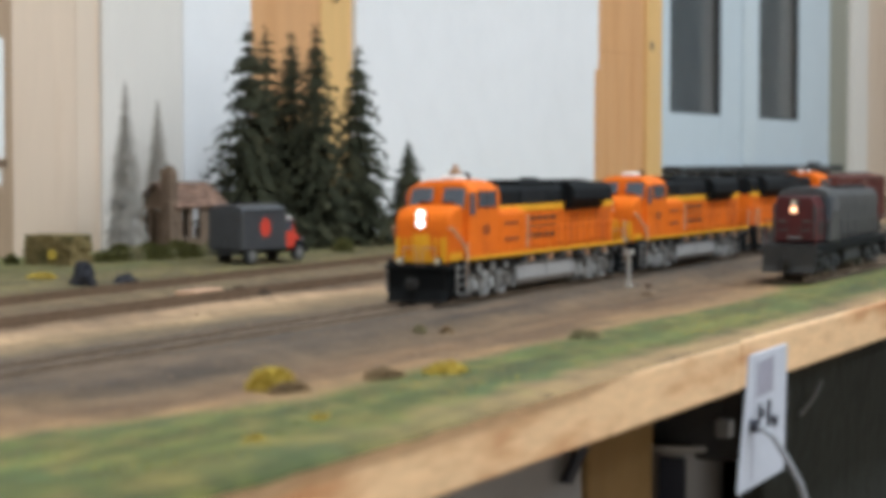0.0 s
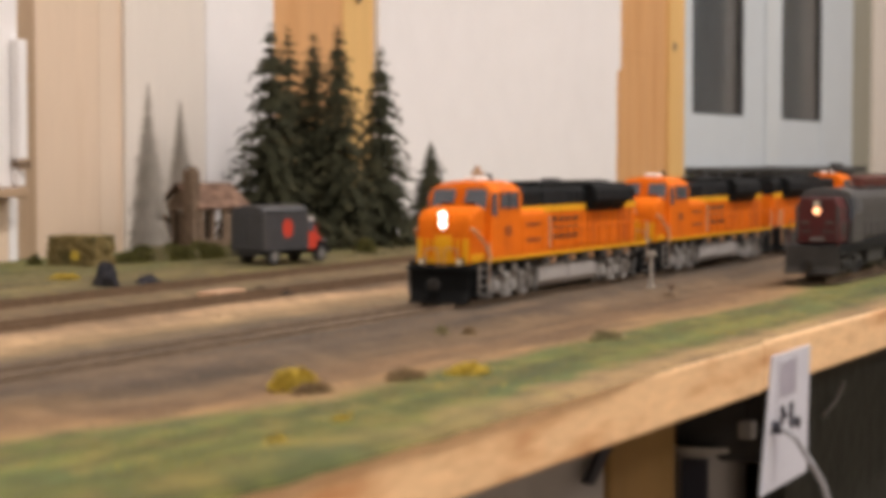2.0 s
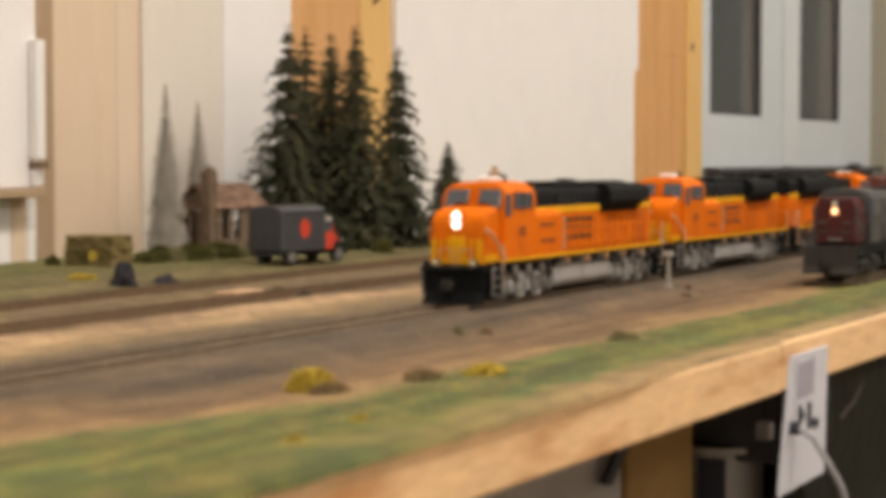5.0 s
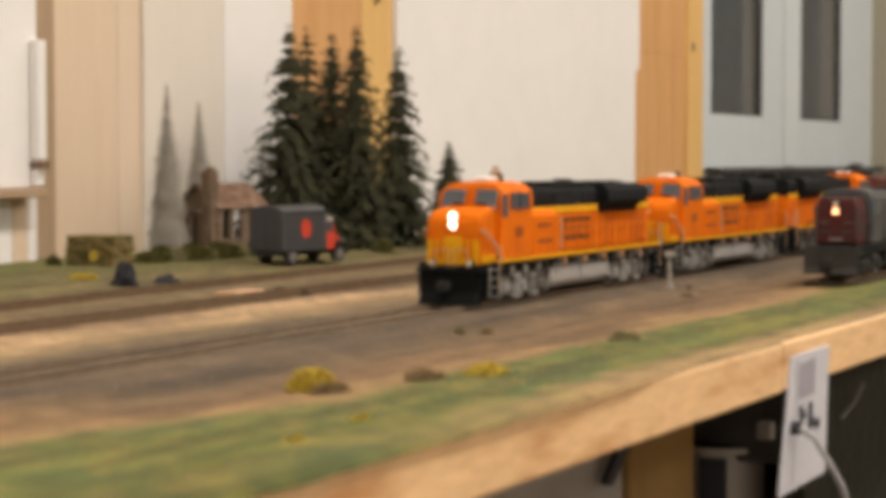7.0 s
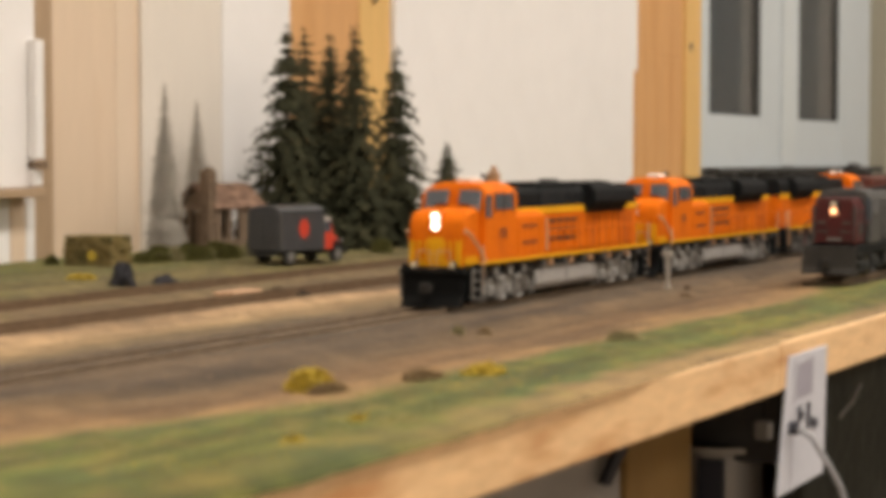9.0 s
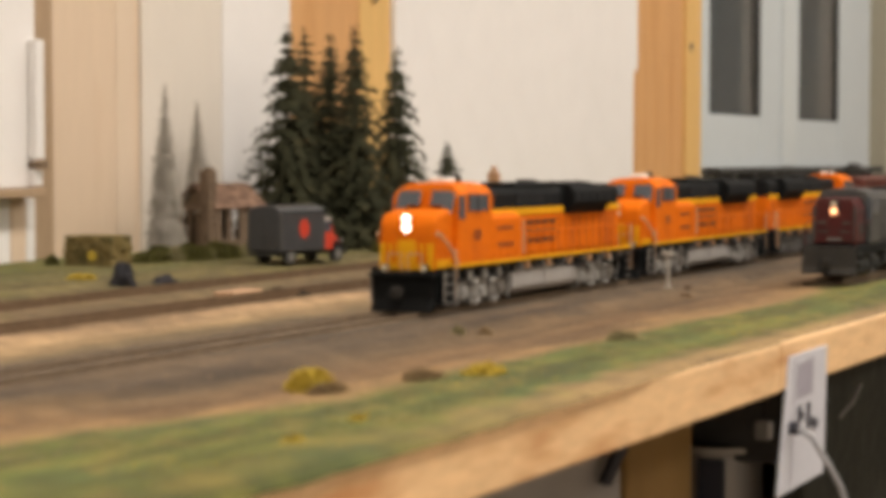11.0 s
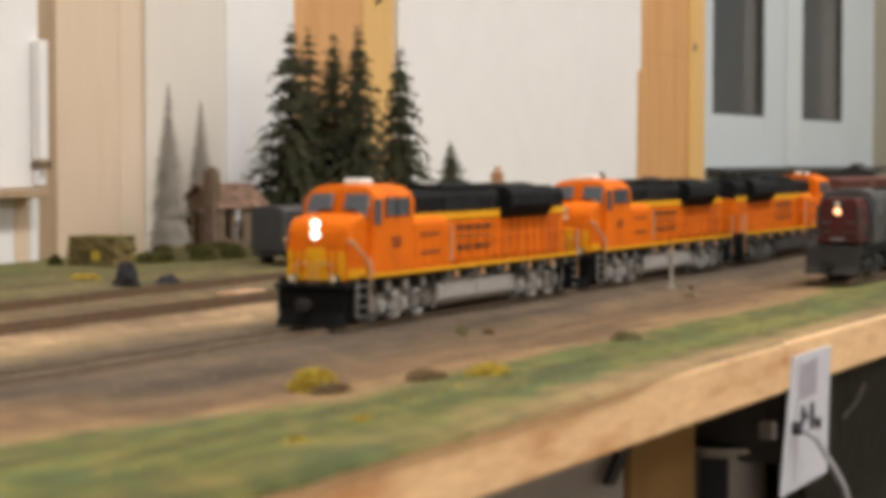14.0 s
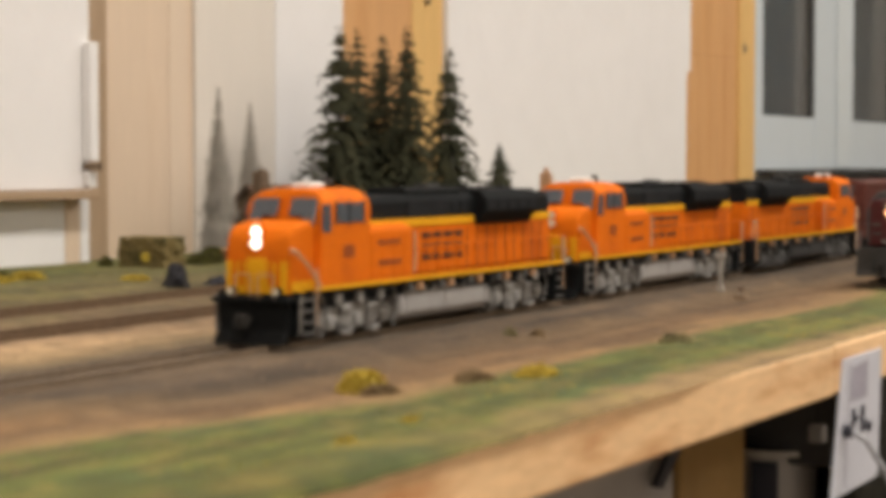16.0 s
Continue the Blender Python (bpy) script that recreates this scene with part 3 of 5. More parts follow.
def scenery_cover():
    def patchy(x, y):
        return noise.noise((x * 14, y * 22, 7)) * 0.5 + 0.5
    front, dry, back = [], [], []
    while len(front) < 7000:
        x, y = 0.22 + 1.6 * random.random() ** 1.5, random.uniform(EDGE_Y + 0.003, 0.290)
        edge = min(1, (y - EDGE_Y) / 0.018, (0.292 + 0.012 * noise.noise((x * 18, 0, 2)) - y) / 0.012)
        if random.random() < max(0, edge - 0.3) * (0.35 + patchy(x, y)):
            (dry if patchy(x + 5, y) > 0.62 and random.random() < 0.5 else front).append((x, y, 1))
    while len(back) < 14000:
        x, y = random.uniform(0.7, 1.7), random.uniform(0.625, WALL_Y - 0.012)
        if random.random() < min(1, (y - 0.62) / 0.03) * (0.3 + patchy(x, y)):
            back.append((x, y, 1))
    tuft_stuff("grass", "short green model grass along the board edge", "grass", front, GRASSB, 0.0006, 2.6, 0.0010)
    tuft_stuff("dry_grass", "yellowed model grass among the green", "grass", dry, YBUSH, 0.0007, 2.2, 0.0011)
    tuft_stuff("back_grass", "olive model grass by the wall", "grass", back, BACKB, 0.0007, 2.4, 0.0009)
    # loose gravel
    verts, faces = [], []
    for i in range(4500):
        x, y = 0.22 + 1.5 * random.random() ** 1.4, random.uniform(0.286, 0.63)
        r = random.uniform(0.0003, 0.0009)
        z = ground_z(x, y)
        k = len(verts)
        a = random.uniform(0, 6.28)
        for j in range(4):
            q = a + j * 1.5708
            verts.append((x + r * math.cos(q) * random.uniform(0.7, 1.3), y + r * math.sin(q) * random.uniform(0.7, 1.3), z - 0.0001))
        verts.append((x, y, z + r * random.uniform(0.5, 1.0)))
        faces += [(k, k + 1, k + 4), (k + 1, k + 2, k + 4), (k + 2, k + 3, k + 4), (k + 3, k, k + 4)]
    tagged(soup("gravel", verts, faces, GRAVEL), "loose fine gravel between the tracks", "gravel", "", "stuff")


# ---------------------------------------------------------------- rolling stock
WHEELS = []      # every keyed wheelset with its place on its bogie
TRAIN = []       # the moving vehicles with their place along the train


def wheelset(parent, x, r=6.1):
    bm = rod((0, -7.2, 0), (0, 7.2, 0), 1.2, u=MM)
    for s in (-1, 1):
        rod((0, s * 7.0, 0), (0, s * 9.6, 0), r, bm, MM, 24)
        rod((0, s * 6.6, 0), (0, s * 7.2, 0), r + 0.8, bm, MM, 24)
        rod((0, s * 9.5, 0), (0, s * 9.9, 0), r * 0.45, bm, MM, 12)
        for a in range(4):
            c, d = math.cos(a * 1.571) * r * 0.66, math.sin(a * 1.571) * r * 0.66
            rod((c, s * 9.5, d), (c, s * 9.85, d), r * 0.16, bm, MM, 8)
    w = part("wheelset", bm, STEEL, parent, "steel wheels on an axle")
    w.matrix_basis = pose(x * MM, 0, r * MM)
    return w


def bogie(vehicle, x, axles, side_colour, half, r=6.1, moving=True):
    """A truck: side frames, axle boxes, springs, brake cylinders and wheelsets."""
    b = part("truck", box(-half * 0.7, half * 0.7, -6, 6, 7, 11, 1, u=MM), DARKGREY, vehicle, "grimy truck frame")
    b.matrix_basis = pose(x * MM, 0, 0)
    for s in (-1, 1):
        y0, y1 = s * 11.4, s * 13.4
        prof = [(-half, 8.0), (-half + 3, 11.2), (-half * 0.45, 12.0), (0, 13.2), (half * 0.45, 12.0), (half - 3, 11.2), (half, 8.0), (half - 2, 4.6),
                (half * 0.66, 3.4), (half * 0.5, 6.0), (half * 0.18, 3.6), (0, 3.0), (-half * 0.18, 3.6), (-half * 0.5, 6.0), (-half * 0.66, 3.4), (-half + 2, 4.6)]
        part("side_frame", prism(prof, "y", min(y0, y1), max(y0, y1), 0.35, u=MM), side_colour, b, "cast side frame")
        for a in axles:
            bm = box(a - 2.5, a + 2.5, min(s * 13.2, s * 14.8), max(s * 13.2, s * 14.8), 3.2, 8.8, 0.8, u=MM)
            rod((a, s * 14.6, r), (a, s * 15.3, r), 2.0, bm, MM, 12)
            part("axle_box", bm, side_colour, b)
        for a, c in zip(axles, axles[1:]):
            q = (a + c) / 2
            bm = rod((q - 1.7, s * 14, 4.4), (q - 1.7, s * 14, 9.4), 1.3, u=MM)
            rod((q + 1.7, s * 14, 4.4), (q + 1.7, s * 14, 9.4), 1.3, bm, MM)
            part("spring", bm, side_colour, b)
            part("brake_cylinder", rod((q - 3.2, s * 14.2, 10.4), (q + 3.2, s * 14.2, 10.8), 1.5, u=MM), side_colour, b)
            part("brake_rod", pipe([(q - 5, s * 15, 3.0), (q + 1, s * 15, 1.6), (q + 5, s * 15, 3.2)], 0.7, u=MM), side_colour, b)
    for a in axles:
        w = wheelset(b, a, r)
        if moving:
            WHEELS.append((w, a * MM, r * MM, vehicle))
    return b


def coupler(vehicle, x, s, z=9.0):
    bm = box(min(x, x + s * 7), max(x, x + s * 7), -1.3, 1.3, z - 1.4, z + 1.4, 0.4, u=MM)
    box(min(x + s * 0.2, x + s * 3), max(x + s * 0.2, x + s * 3), -2.6, 2.2, z - 2.4, z + 2.4, 0.6, bm, MM)
    part("coupler", bm, SOOT, vehicle, "dark knuckle coupler")
    part("air_hose", pipe([(x + s * 6, 4, z + 2), (x + s * 3, 4.4, z - 1), (x + s * 2, 3.8, z - 4.5)], 0.5, u=MM), BLACK, vehicle)


def locomotive(side_colour, tank_colour, lamp_colour, label):
    """Six-axle wide-nose diesel; x runs back from its front coupler face, z up from the rail head."""
    e = empty("locomotive", label, "locomotive", "orange locomotives")
    P = lambda name, bm, m, lab="", parent=e: part(name, bm, m, parent, lab)
    P("underframe", box(11, 249, -14.5, 14.5, 13.5, 18.2, 0.5, u=MM), BLACK, "black frame")
    P("walkway", box(24, 247, -17.2, 17.2, 18.3, 19.0, 0.2, u=MM), DARKGREY, "dark walkway plates")
    for s in (-1, 1):
        P("side_sill", box(23, 246, min(s * 16.9, s * 17.6), max(s * 16.9, s * 17.6), 18.7, 20.2, 0.2, u=MM), YELLOW, "yellow sill stripe")
        # brackets, pipes and air tanks under the sill
        for x in range(96, 232, 9):
            P("sill_bracket", box(x, x + 3.4, min(s * 15, s * 17.2), max(s * 15, s * 17.2), 14.6, 17.8, 0.3, u=MM), (BLACK, STEPG, TAN)[(x // 9) % 3])
        P("air_tank", rod((96, s * 13.4, 14.6), (150, s * 13.4, 14.6), 2.0, u=MM), side_colour, "long air tank")
    # nose
    nose = P("nose", prism([(12.6, 17), (12.2, 31), (13.0, 38.6), (16.5, 42.4), (31, 44.4), (31, 17)], "y", -13.6, 13.6, 2.0, u=MM), ORANGE, "orange wide nose")
    part("nose_door", box(12.0, 13.6, -4.2, 4.2, 17.6, 31, 0.3, u=MM), YELLOW, nose, "yellow nose door")
    for s in (-1, 1):
        part("nose_stripe", prism([(11.8, 17.2), (11.8, 29.4), (12.6, 29.8), (12.6, 17.2)], "y", min(s * 4.6, s * 12.6), max(s * 4.6, s * 12.6), u=MM), YELLOW, nose, "yellow lower nose band")
        part("nose_stripe", box(13.5, 29, min(s * 13.4, s * 13.8), max(s * 13.4, s * 13.8), 17.2, 22.5, 0.1, u=MM), YELLOW, nose)
        for y0, y1 in ((5.4, 6.8), (8.4, 9.8)):
            part("marking", box(11.5, 11.75, min(s * y0, s * y1), max(s * y0, s * y1), 21, 30.4, u=MM), ORANGE, nose, "orange upright bar")
    light = P("headlight", box(12.0, 15.5, -2.4, 2.4, 33.6, 42.6, 1.0, u=MM), ORANGE, "twin headlight")
    for z in (36.2, 40.2):
        part("lamp", rod((11.5, 0, z), (13.0, 0, z), 1.75, u=MM, sides=20), lamp_colour, light, "round headlamp")
    for s in (-1, 1):
        d = P("ditch_light", rod((9.4, s * 9.5, 19.0), (12.0, s * 9.5, 19.0), 1.6, u=MM, sides=16), BLACK)
        part("lens", rod((9.1, s * 9.5, 19.0), (9.6, s * 9.5, 19.0), 1.3, u=MM, sides=16), LENS, d, "pale lens")
    # pilot, plough, steps
    P("front_pilot", prism([(9, 16.0), (9, 6), (6.0, 1.2), (5.5, 0.3), (11, 0.3), (14, 16.0)], "y", -14.8, 14.8, 1.2, u=MM), PLOUGH, "black pilot and plough")
    P("front_deck", box(7.0, 25, -16.0, 16.0, 15.2, 16.9, 0.3, u=MM), BLACK)
    P("rear_pilot", box(246, 251, -16.2, 16.2, 4.5, 19.5, 0.5, u=MM), BLACK)
    coupler(e, 0, 1)
    coupler(e, 260.2, -1)
    for s in (-1, 1):
        for x0 in (14.5, 238.5):
            for k in range(4):
                st = P("step", box(x0, x0 + 7.5, min(s * 13.2, s * 17.4), max(s * 13.2, s * 17.4), 3.6 + k * 4.0, 4.4 + k * 4.0, 0.1, u=MM), DARKGREY)
                part("step_edge", box(x0, x0 + 7.5, min(s * 17.3, s * 17.75), max(s * 17.3, s * 17.75), 3.4 + k * 4.0, 4.5 + k * 4.0, u=MM), STEPG, st, "pale step edge")
            P("step_side", box(x0 - 0.8, x0 - 0.1, min(s * 13, s * 17.5), max(s * 13, s * 17.5), 3, 19, u=MM), BLACK)
            P("step_side", box(x0 + 7.6, x0 + 8.3, min(s * 13, s * 17.5), max(s * 13, s * 17.5), 3, 19, u=MM), BLACK)
    # cab
    bm = prism([(-16.4, 20), (-16.4, 48.5), (-15.4, 51.6), (-11.5, 54.4), (-6, 55.5), (6, 55.5), (11.5, 54.4), (15.4, 51.6), (16.4, 48.5), (16.4, 20)], "x", 29, 66.5, 0.7, u=MM)
    for v in bm.verts:
        if v.co.x < 0.040 and v.co.z > 0.043:
            v.co.x += (v.co.z - 0.043) * 0.42
    cab = P("cab", bm, ORANGE, "orange crew cab")
    for s in (-1, 1):
        # windscreen panes lie in the raked front
        m = Matrix.Translation((29.6 * MM, s * 7.9 * MM, 44.2 * MM)) @ Matrix.Rotation(math.atan(0.42), 4, "Y")
        bm = prism([(-s * 5.1, 1.2), (-s * 5.1, 8.2), (s * 4.6, 8.2), (s * 5.8, 6.8), (s * 5.8, -2.6), (s * 2.0, -2.6), (s * 0.6, 1.2)], "x", -0.9, 0.4, 0.25, u=MM)
        bmesh.ops.transform(bm, matrix=m, verts=bm.verts)
        part("windscreen", bm, GLASS, cab, "dark windscreen pane")
        for x0, x1, z0 in ((40.6, 49.6, 42.8), (50.6, 60.4, 42.8)):
            w = part("side_window", box(x0, x1, min(s * 16.2, s * 16.75), max(s * 16.2, s * 16.75), z0, 50.2, 0.2, u=MM), GLASS, cab, "dark side window")
            bm = box(x0 - 0.6, x0, min(s * 16.3, s * 17), max(s * 16.3, s * 17), z0 - 0.6, 50.8, u=MM)
            box(x1, x1 + 0.6, min(s * 16.3, s * 17), max(s * 16.3, s * 17), z0 - 0.6, 50.8, bm=bm, u=MM)
            part("window_frame", bm, DARKGREY, w)
        part("quarter_window", box(30.6, 36.6, min(s * 16.2, s * 16.7), max(s * 16.2, s * 16.7), 39.6, 49.8, 0.2, u=MM), GLASS, cab, "dark corner window")
        part("grab_rail", pipe([(101.2, s * 16.6, 22), (101.8, s * 16.8, 30), (101.2, s * 16.6, 38)], 0.6, u=MM), PALE, cab)
        part("marking", box(46, 54, min(s * 16.3, s * 16.6), max(s * 16.3, s * 16.6), 30, 34.5, u=MM), MARK, cab)
    P("air_conditioner", box(42, 54, -4.0, 4.0, 55.3, 57.8, 1.0, u=MM), WHITE, "white roof unit")
    P("horn", pipe([(60, -3, 55.2), (60, -3, 58), (55, -3, 58.4)], 0.8, u=MM), DARKGREY)
    P("antenna", rod((62, 5, 55.2), (62, 5, 57.4), 2.4, u=MM, r2=1.2), DARKGREY)
    # wide electrical cabinet behind the cab
    cabinet = P("equipment_cabinet", box(66.6, 102, -16.0, 16.0, 19.2, 39.4, 0.6, u=MM), ORANGE, "orange full-width cabinet")
    for s in (-1, 1):
        for k in range(4):
            part("cabinet_door", box(67.6 + k * 8.6, 75.4 + k * 8.6, min(s * 15.9, s * 16.25), max(s * 15.9, s * 16.25), 21.5, 38, 0.2, u=MM), ORANGE, cabinet)
        for x0, x1, z0, z1 in ((72, 90, 33.6, 35.4), (73, 91, 25.8, 27.8)):
            part("marking", box(x0, x1, min(s * 16.2, s * 16.4), max(s * 16.2, s * 16.4), z0, z1, u=MM), MARK, cabinet)
        P("yellow_band", box(66.6, 166, min(s * 10.2, s * 11.0), max(s * 10.2, s * 11.0), 39.5, 42.6, 0.2, u=MM), YELLOW, "yellow band along the hood")
        P("yellow_band", box(223, 245.5, min(s * 10.2, s * 11.0), max(s * 10.2, s * 11.0), 39.5, 42.6, 0.2, u=MM), YELLOW)
    P("cabinet_top", prism([(-15.6, 39.5), (-11.2, 41.2), (11.2, 41.2), (15.6, 39.5)], "x", 67, 101.5, 0.3, u=MM), ORANGE)
    # long hood
    hood = P("hood", box(102.2, 246, -10.5, 10.5, 19.2, 39.4, 0.6, u=MM), ORANGE, "orange long hood")
    for s in (-1, 1):
        for k in range(15):
            x0 = 104 + k * 9.4
            part("hood_door", box(x0, x0 + 8.5, min(s * 10.4, s * 10.95), max(s * 10.4, s * 10.95), 21.4, 38.2, 0.22, u=MM), ORANGE, hood)
            if k > 5:
                part("door_gap", box(x0 - 0.75, x0 - 0.15, min(s * 10.4, s * 11.05), max(s * 10.4, s * 11.05), 21.4, 38.2, u=MM), MARK, hood, "dark gap between doors")
            part("latch", box(x0 + 7.2, x0 + 7.9, min(s * 10.9, s * 11.2), max(s * 10.9, s * 11.2), 28.5, 31, u=MM), MARK, hood)
        # broad letter-shaped bars in the brand's place
        for k in range(4):
            x0 = 118.5 + k * 9.6
            for z0, z1 in ((34.4, 37.0), (30.4, 32.4), (25.6, 28.2)):
                part("marking", box(x0, x0 + 7.6, min(s * 10.9, s * 11.15), max(s * 10.9, s * 11.15), z0, z1, u=MM), LETTER, hood)
    up = P("upper_hood", prism([(-10.4, 39.6), (-10.4, 49.5), (-8.4, 52.4), (8.4, 52.4), (10.4, 49.5), (10.4, 39.6)], "x", 66.8, 245.5, 0.5, u=MM), BLACK, "black upper hood")
    for s in (-1, 1):
        for k in range(7):
            part("grille", box(106 + k * 8, 112.6 + k * 8, min(s * 10.3, s * 10.8), max(s * 10.3, s * 10.8), 43.6, 49, 0.2, u=MM), GRILLE, up, "dark grille")
    P("brake_housing", prism([(-9, 52), (-9, 54), (-7.4, 55), (7.4, 55), (9, 54), (9, 52)], "x", 108, 158, 0.4, u=MM), BLACK)
    for s in (-1, 1):
        part("clean_panel", box(106, 140, min(s * 10.75, s * 11.0), max(s * 10.75, s * 11.0), 43.2, 50.0, 0.3, u=MM), GRILLE, up, "paler grey panel")
    P("exhaust_stack", box(138, 150, -3, 3, 54.6, 56.2, 0.4, u=MM), DARKGREY)
    rad = P("radiator", prism([(-10.8, 38.4), (-15.6, 44.0), (-15.8, 49.8), (-13.0, 53.6), (13.0, 53.6), (15.8, 49.8), (15.6, 44.0), (10.8, 38.4)], "x", 168, 222, 0.5, u=MM), BLACK, "flared black radiator")
    for k in range(3):
        fan = part("fan", rod((177 + k * 17.8, 0, 53.4), (177 + k * 17.8, 0, 54.6), 6.6, u=MM, sides=20), DARKGREY, rad, "round roof fan")
        part("fan_cap", rod((177 + k * 17.8, 0, 54.5), (177 + k * 17.8, 0, 55.0), 2, u=MM, sides=12), BLACK, fan)
    for s in (-1, 1):
        for k in range(5):
            part("radiator_grille", box(169.5 + k * 10.4, 178.6 + k * 10.4, min(s * 15.5, s * 16.0), max(s * 15.5, s * 16.0), 44.6, 49.2, 0.15, u=MM), GRILLE, rad)
    P("hood_end", box(245.8, 248.6, -9.6, 9.6, 19.2, 41, 0.6, u=MM), ORANGE, "orange hood end")
    P("rear_light", box(248.4, 249.4, -1.8, 1.8, 36, 40.4, 0.3, u=MM), DARKGREY)
    # handrails
    for s in (-1, 1):
        bm = pipe([(103, s * 17.0, 31.5), (246, s * 17.0, 31.5)], 0.32, u=MM)
        P("handrail", bm, ORANGE, "thin orange handrail")
        for x in range(106, 248, 16):
            P("stanchion", rod((x, s * 17.0, 18.5), (x, s * 17.0, 31.6), 0.32, u=MM, sides=6), ORANGE)
        P("front_handrail", pipe([(12.6, s * 14.0, 34.0), (14.5, s * 15.2, 33.2), (21, s * 16.8, 27.5), (27.5, s * 17.4, 20)], 0.75, u=MM), PALE, "pale sloping handrail")
        P("step_handrail", pipe([(24.2, s * 17.5, 6), (24.6, s * 17.8, 20), (25, s * 17.6, 27)], 0.5, u=MM), PALE)
        P("grab_iron", pipe([(13.2, s * 17.6, 4), (13.2, s * 17.9, 17.5)], 0.6, u=MM), SILVER)
        P("grab_iron", pipe([(23.2, s * 17.6, 3), (23.2, s * 17.9, 17.5)], 0.6, u=MM), SILVER)
        for x0 in (33, 87, 176, 230):
            P("sand_pipe", pipe([(x0, s * 14.5, 17.5), (x0 + 2, s * 15.4, 10), (x0 - 1, s * 15.2, 2.0)], 0.4, u=MM), STEEL)
        for x0 in (42, 58, 74, 186, 202, 218):
            P("brake_gear", box(x0, x0 + 4.4, min(s * 14.4, s * 15.9), max(s * 14.4, s * 15.9), 12.6, 16.8, 0.4, u=MM), side_colour)
        P("rear_handrail", pipe([(246.5, s * 17.2, 7), (246.8, s * 17.2, 31), (250, s * 16.4, 30), (251, s * 15.8, 20)], 0.5, u=MM), PALE)
        P("snow_rail", pipe([(10.5, s * 1.5, 16.8), (10.2, s * 1.5, 25), (10.2, s * 8, 25), (10.5, s * 8, 16.8)], 0.28, u=MM), PALE)
    # tank and trucks
    tank = P("fuel_tank", prism([(-14.6, 13.2), (-15.4, 11.0), (-15.4, 6.0), (-12.5, 3.2), (12.5, 3.2), (15.4, 6.0), (15.4, 11.0), (14.6, 13.2)], "x", 92, 172, 0.8, u=MM), tank_colour, "long fuel tank")
    for x in (97, 130, 167):
        part("tank_band", box(x, x + 1.2, -15.7, 15.7, 5.6, 12.6, u=MM), tank_colour, tank)
    bogie(e, 60, (-20, 0, 20), side_colour, 29)
    bogie(e, 203, (-20, 0, 20), side_colour, 29)
    return e


def road_switcher():
    """Older high-hood unit in maroon and slate, standing still."""
    e = empty("parked_locomotive", "dark maroon and slate-grey diesel standing on the near track", "locomotive")
    P = lambda name, bm, m, lab="", parent=e: part(name, bm, m, parent, lab)
    P("underframe", box(8, 205, -15, 15, 13, 18, 0.5, u=MM), BLACK)
    nose = P("nose", prism([(-12.4, 19), (-12.6, 38), (-9.5, 44.5), (9.5, 44.5), (12.6, 38), (12.4, 19)], "x", 18, 40, 0.8, u=MM), MAROON, "maroon nose")
    light = P("headlight", box(16.6, 18.6, -2.6, 2.6, 35, 43, 0.8, u=MM), DARKGREY, "headlight")
    part("lamp", rod((16.0, 0, 37.2), (17.0, 0, 37.2), 1.75, u=MM, sides=16), LIT_WARM, light, "glowing warm lamp")
    part("lamp", rod((16.0, 0, 41.2), (17.0, 0, 41.2), 1.4, u=MM, sides=16), LENS, light, "unlit pale lamp")
    for s in (-1, 1):
        P("number_board", box(17.0, 18.2, min(s * 4.5, s * 9), max(s * 4.5, s * 9), 30, 31.4, 0.2, u=MM), STEPG)
        P("handrail", pipe([(9, s * 14, 18), (9, s * 14, 30), (14, s * 14.5, 31), (40, s * 15, 31)], 0.45, u=MM), MAROON)
        P("handrail", pipe([(68, s * 15.4, 30), (200, s * 15.4, 30)], 0.35, u=MM), SLATE)
        for x in range(70, 202, 18):
            P("stanchion", rod((x, s * 15.4, 18), (x, s * 15.4, 30), 0.3, u=MM, sides=6), SLATE)
        for k in range(3):
            P("step", box(9, 17, min(s * 12, s * 16.5), max(s * 12, s * 16.5), 4 + k * 4.6, 5 + k * 4.6, 0.1, u=MM), DARKGREY)
            P("step", box(196, 204, min(s * 12, s * 16.5), max(s * 12, s * 16.5), 4 + k * 4.6, 5 + k * 4.6, 0.1, u=MM), DARKGREY)
    cab = P("cab", prism([(-15.4, 18.4), (-15.4, 44), (-13, 47.6), (-6, 49.6), (6, 49.6), (13, 47.6), (15.4, 44), (15.4, 18.4)], "x", 40.2, 66, 0.7, u=MM), SLATE, "slate-grey cab")
    for s in (-1, 1):
        part("windscreen", box(39.6, 40.6, min(s * 12.8, s * 15.7), max(s * 12.8, s * 15.7), 30, 44, 0.3, u=MM), GLASS, cab)
        part("side_window", box(45, 60, min(s * 15.1, s * 15.7), max(s * 15.1, s * 15.7), 35, 43.5, 0.3, u=MM), GLASS, cab)
    hood = P("hood", prism([(-10, 18.4), (-10.4, 43), (-7.5, 47.5), (7.5, 47.5), (10.4, 43), (10, 18.4)], "x", 66.2, 198, 0.7, u=MM), SLATE, "slate-grey long hood")
    for s in (-1, 1):
        for k in range(13):
            part("hood_door", box(68 + k * 9.8, 76.8 + k * 9.8, min(s * 10.0, s * 10.7), max(s * 10.0, s * 10.7), 21, 40, 0.3, u=MM), SLATE, hood)
    for x in (90, 140, 160, 180):
        P("roof_fan", rod((x, 0, 47.2), (x, 0, 49.4), 6.4, u=MM, sides=20), DARKGREY)
    for y0, y1, z0, z1 in ((-9, 9, 25.2, 26.4), (-12.4, -10.6, 21, 40), (10.6, 12.4, 21, 40)):
        part("nose_band", box(17.4, 18.0, y0, y1, z0, z1, 0.15, u=MM), SLATE, nose, "slate-grey band")
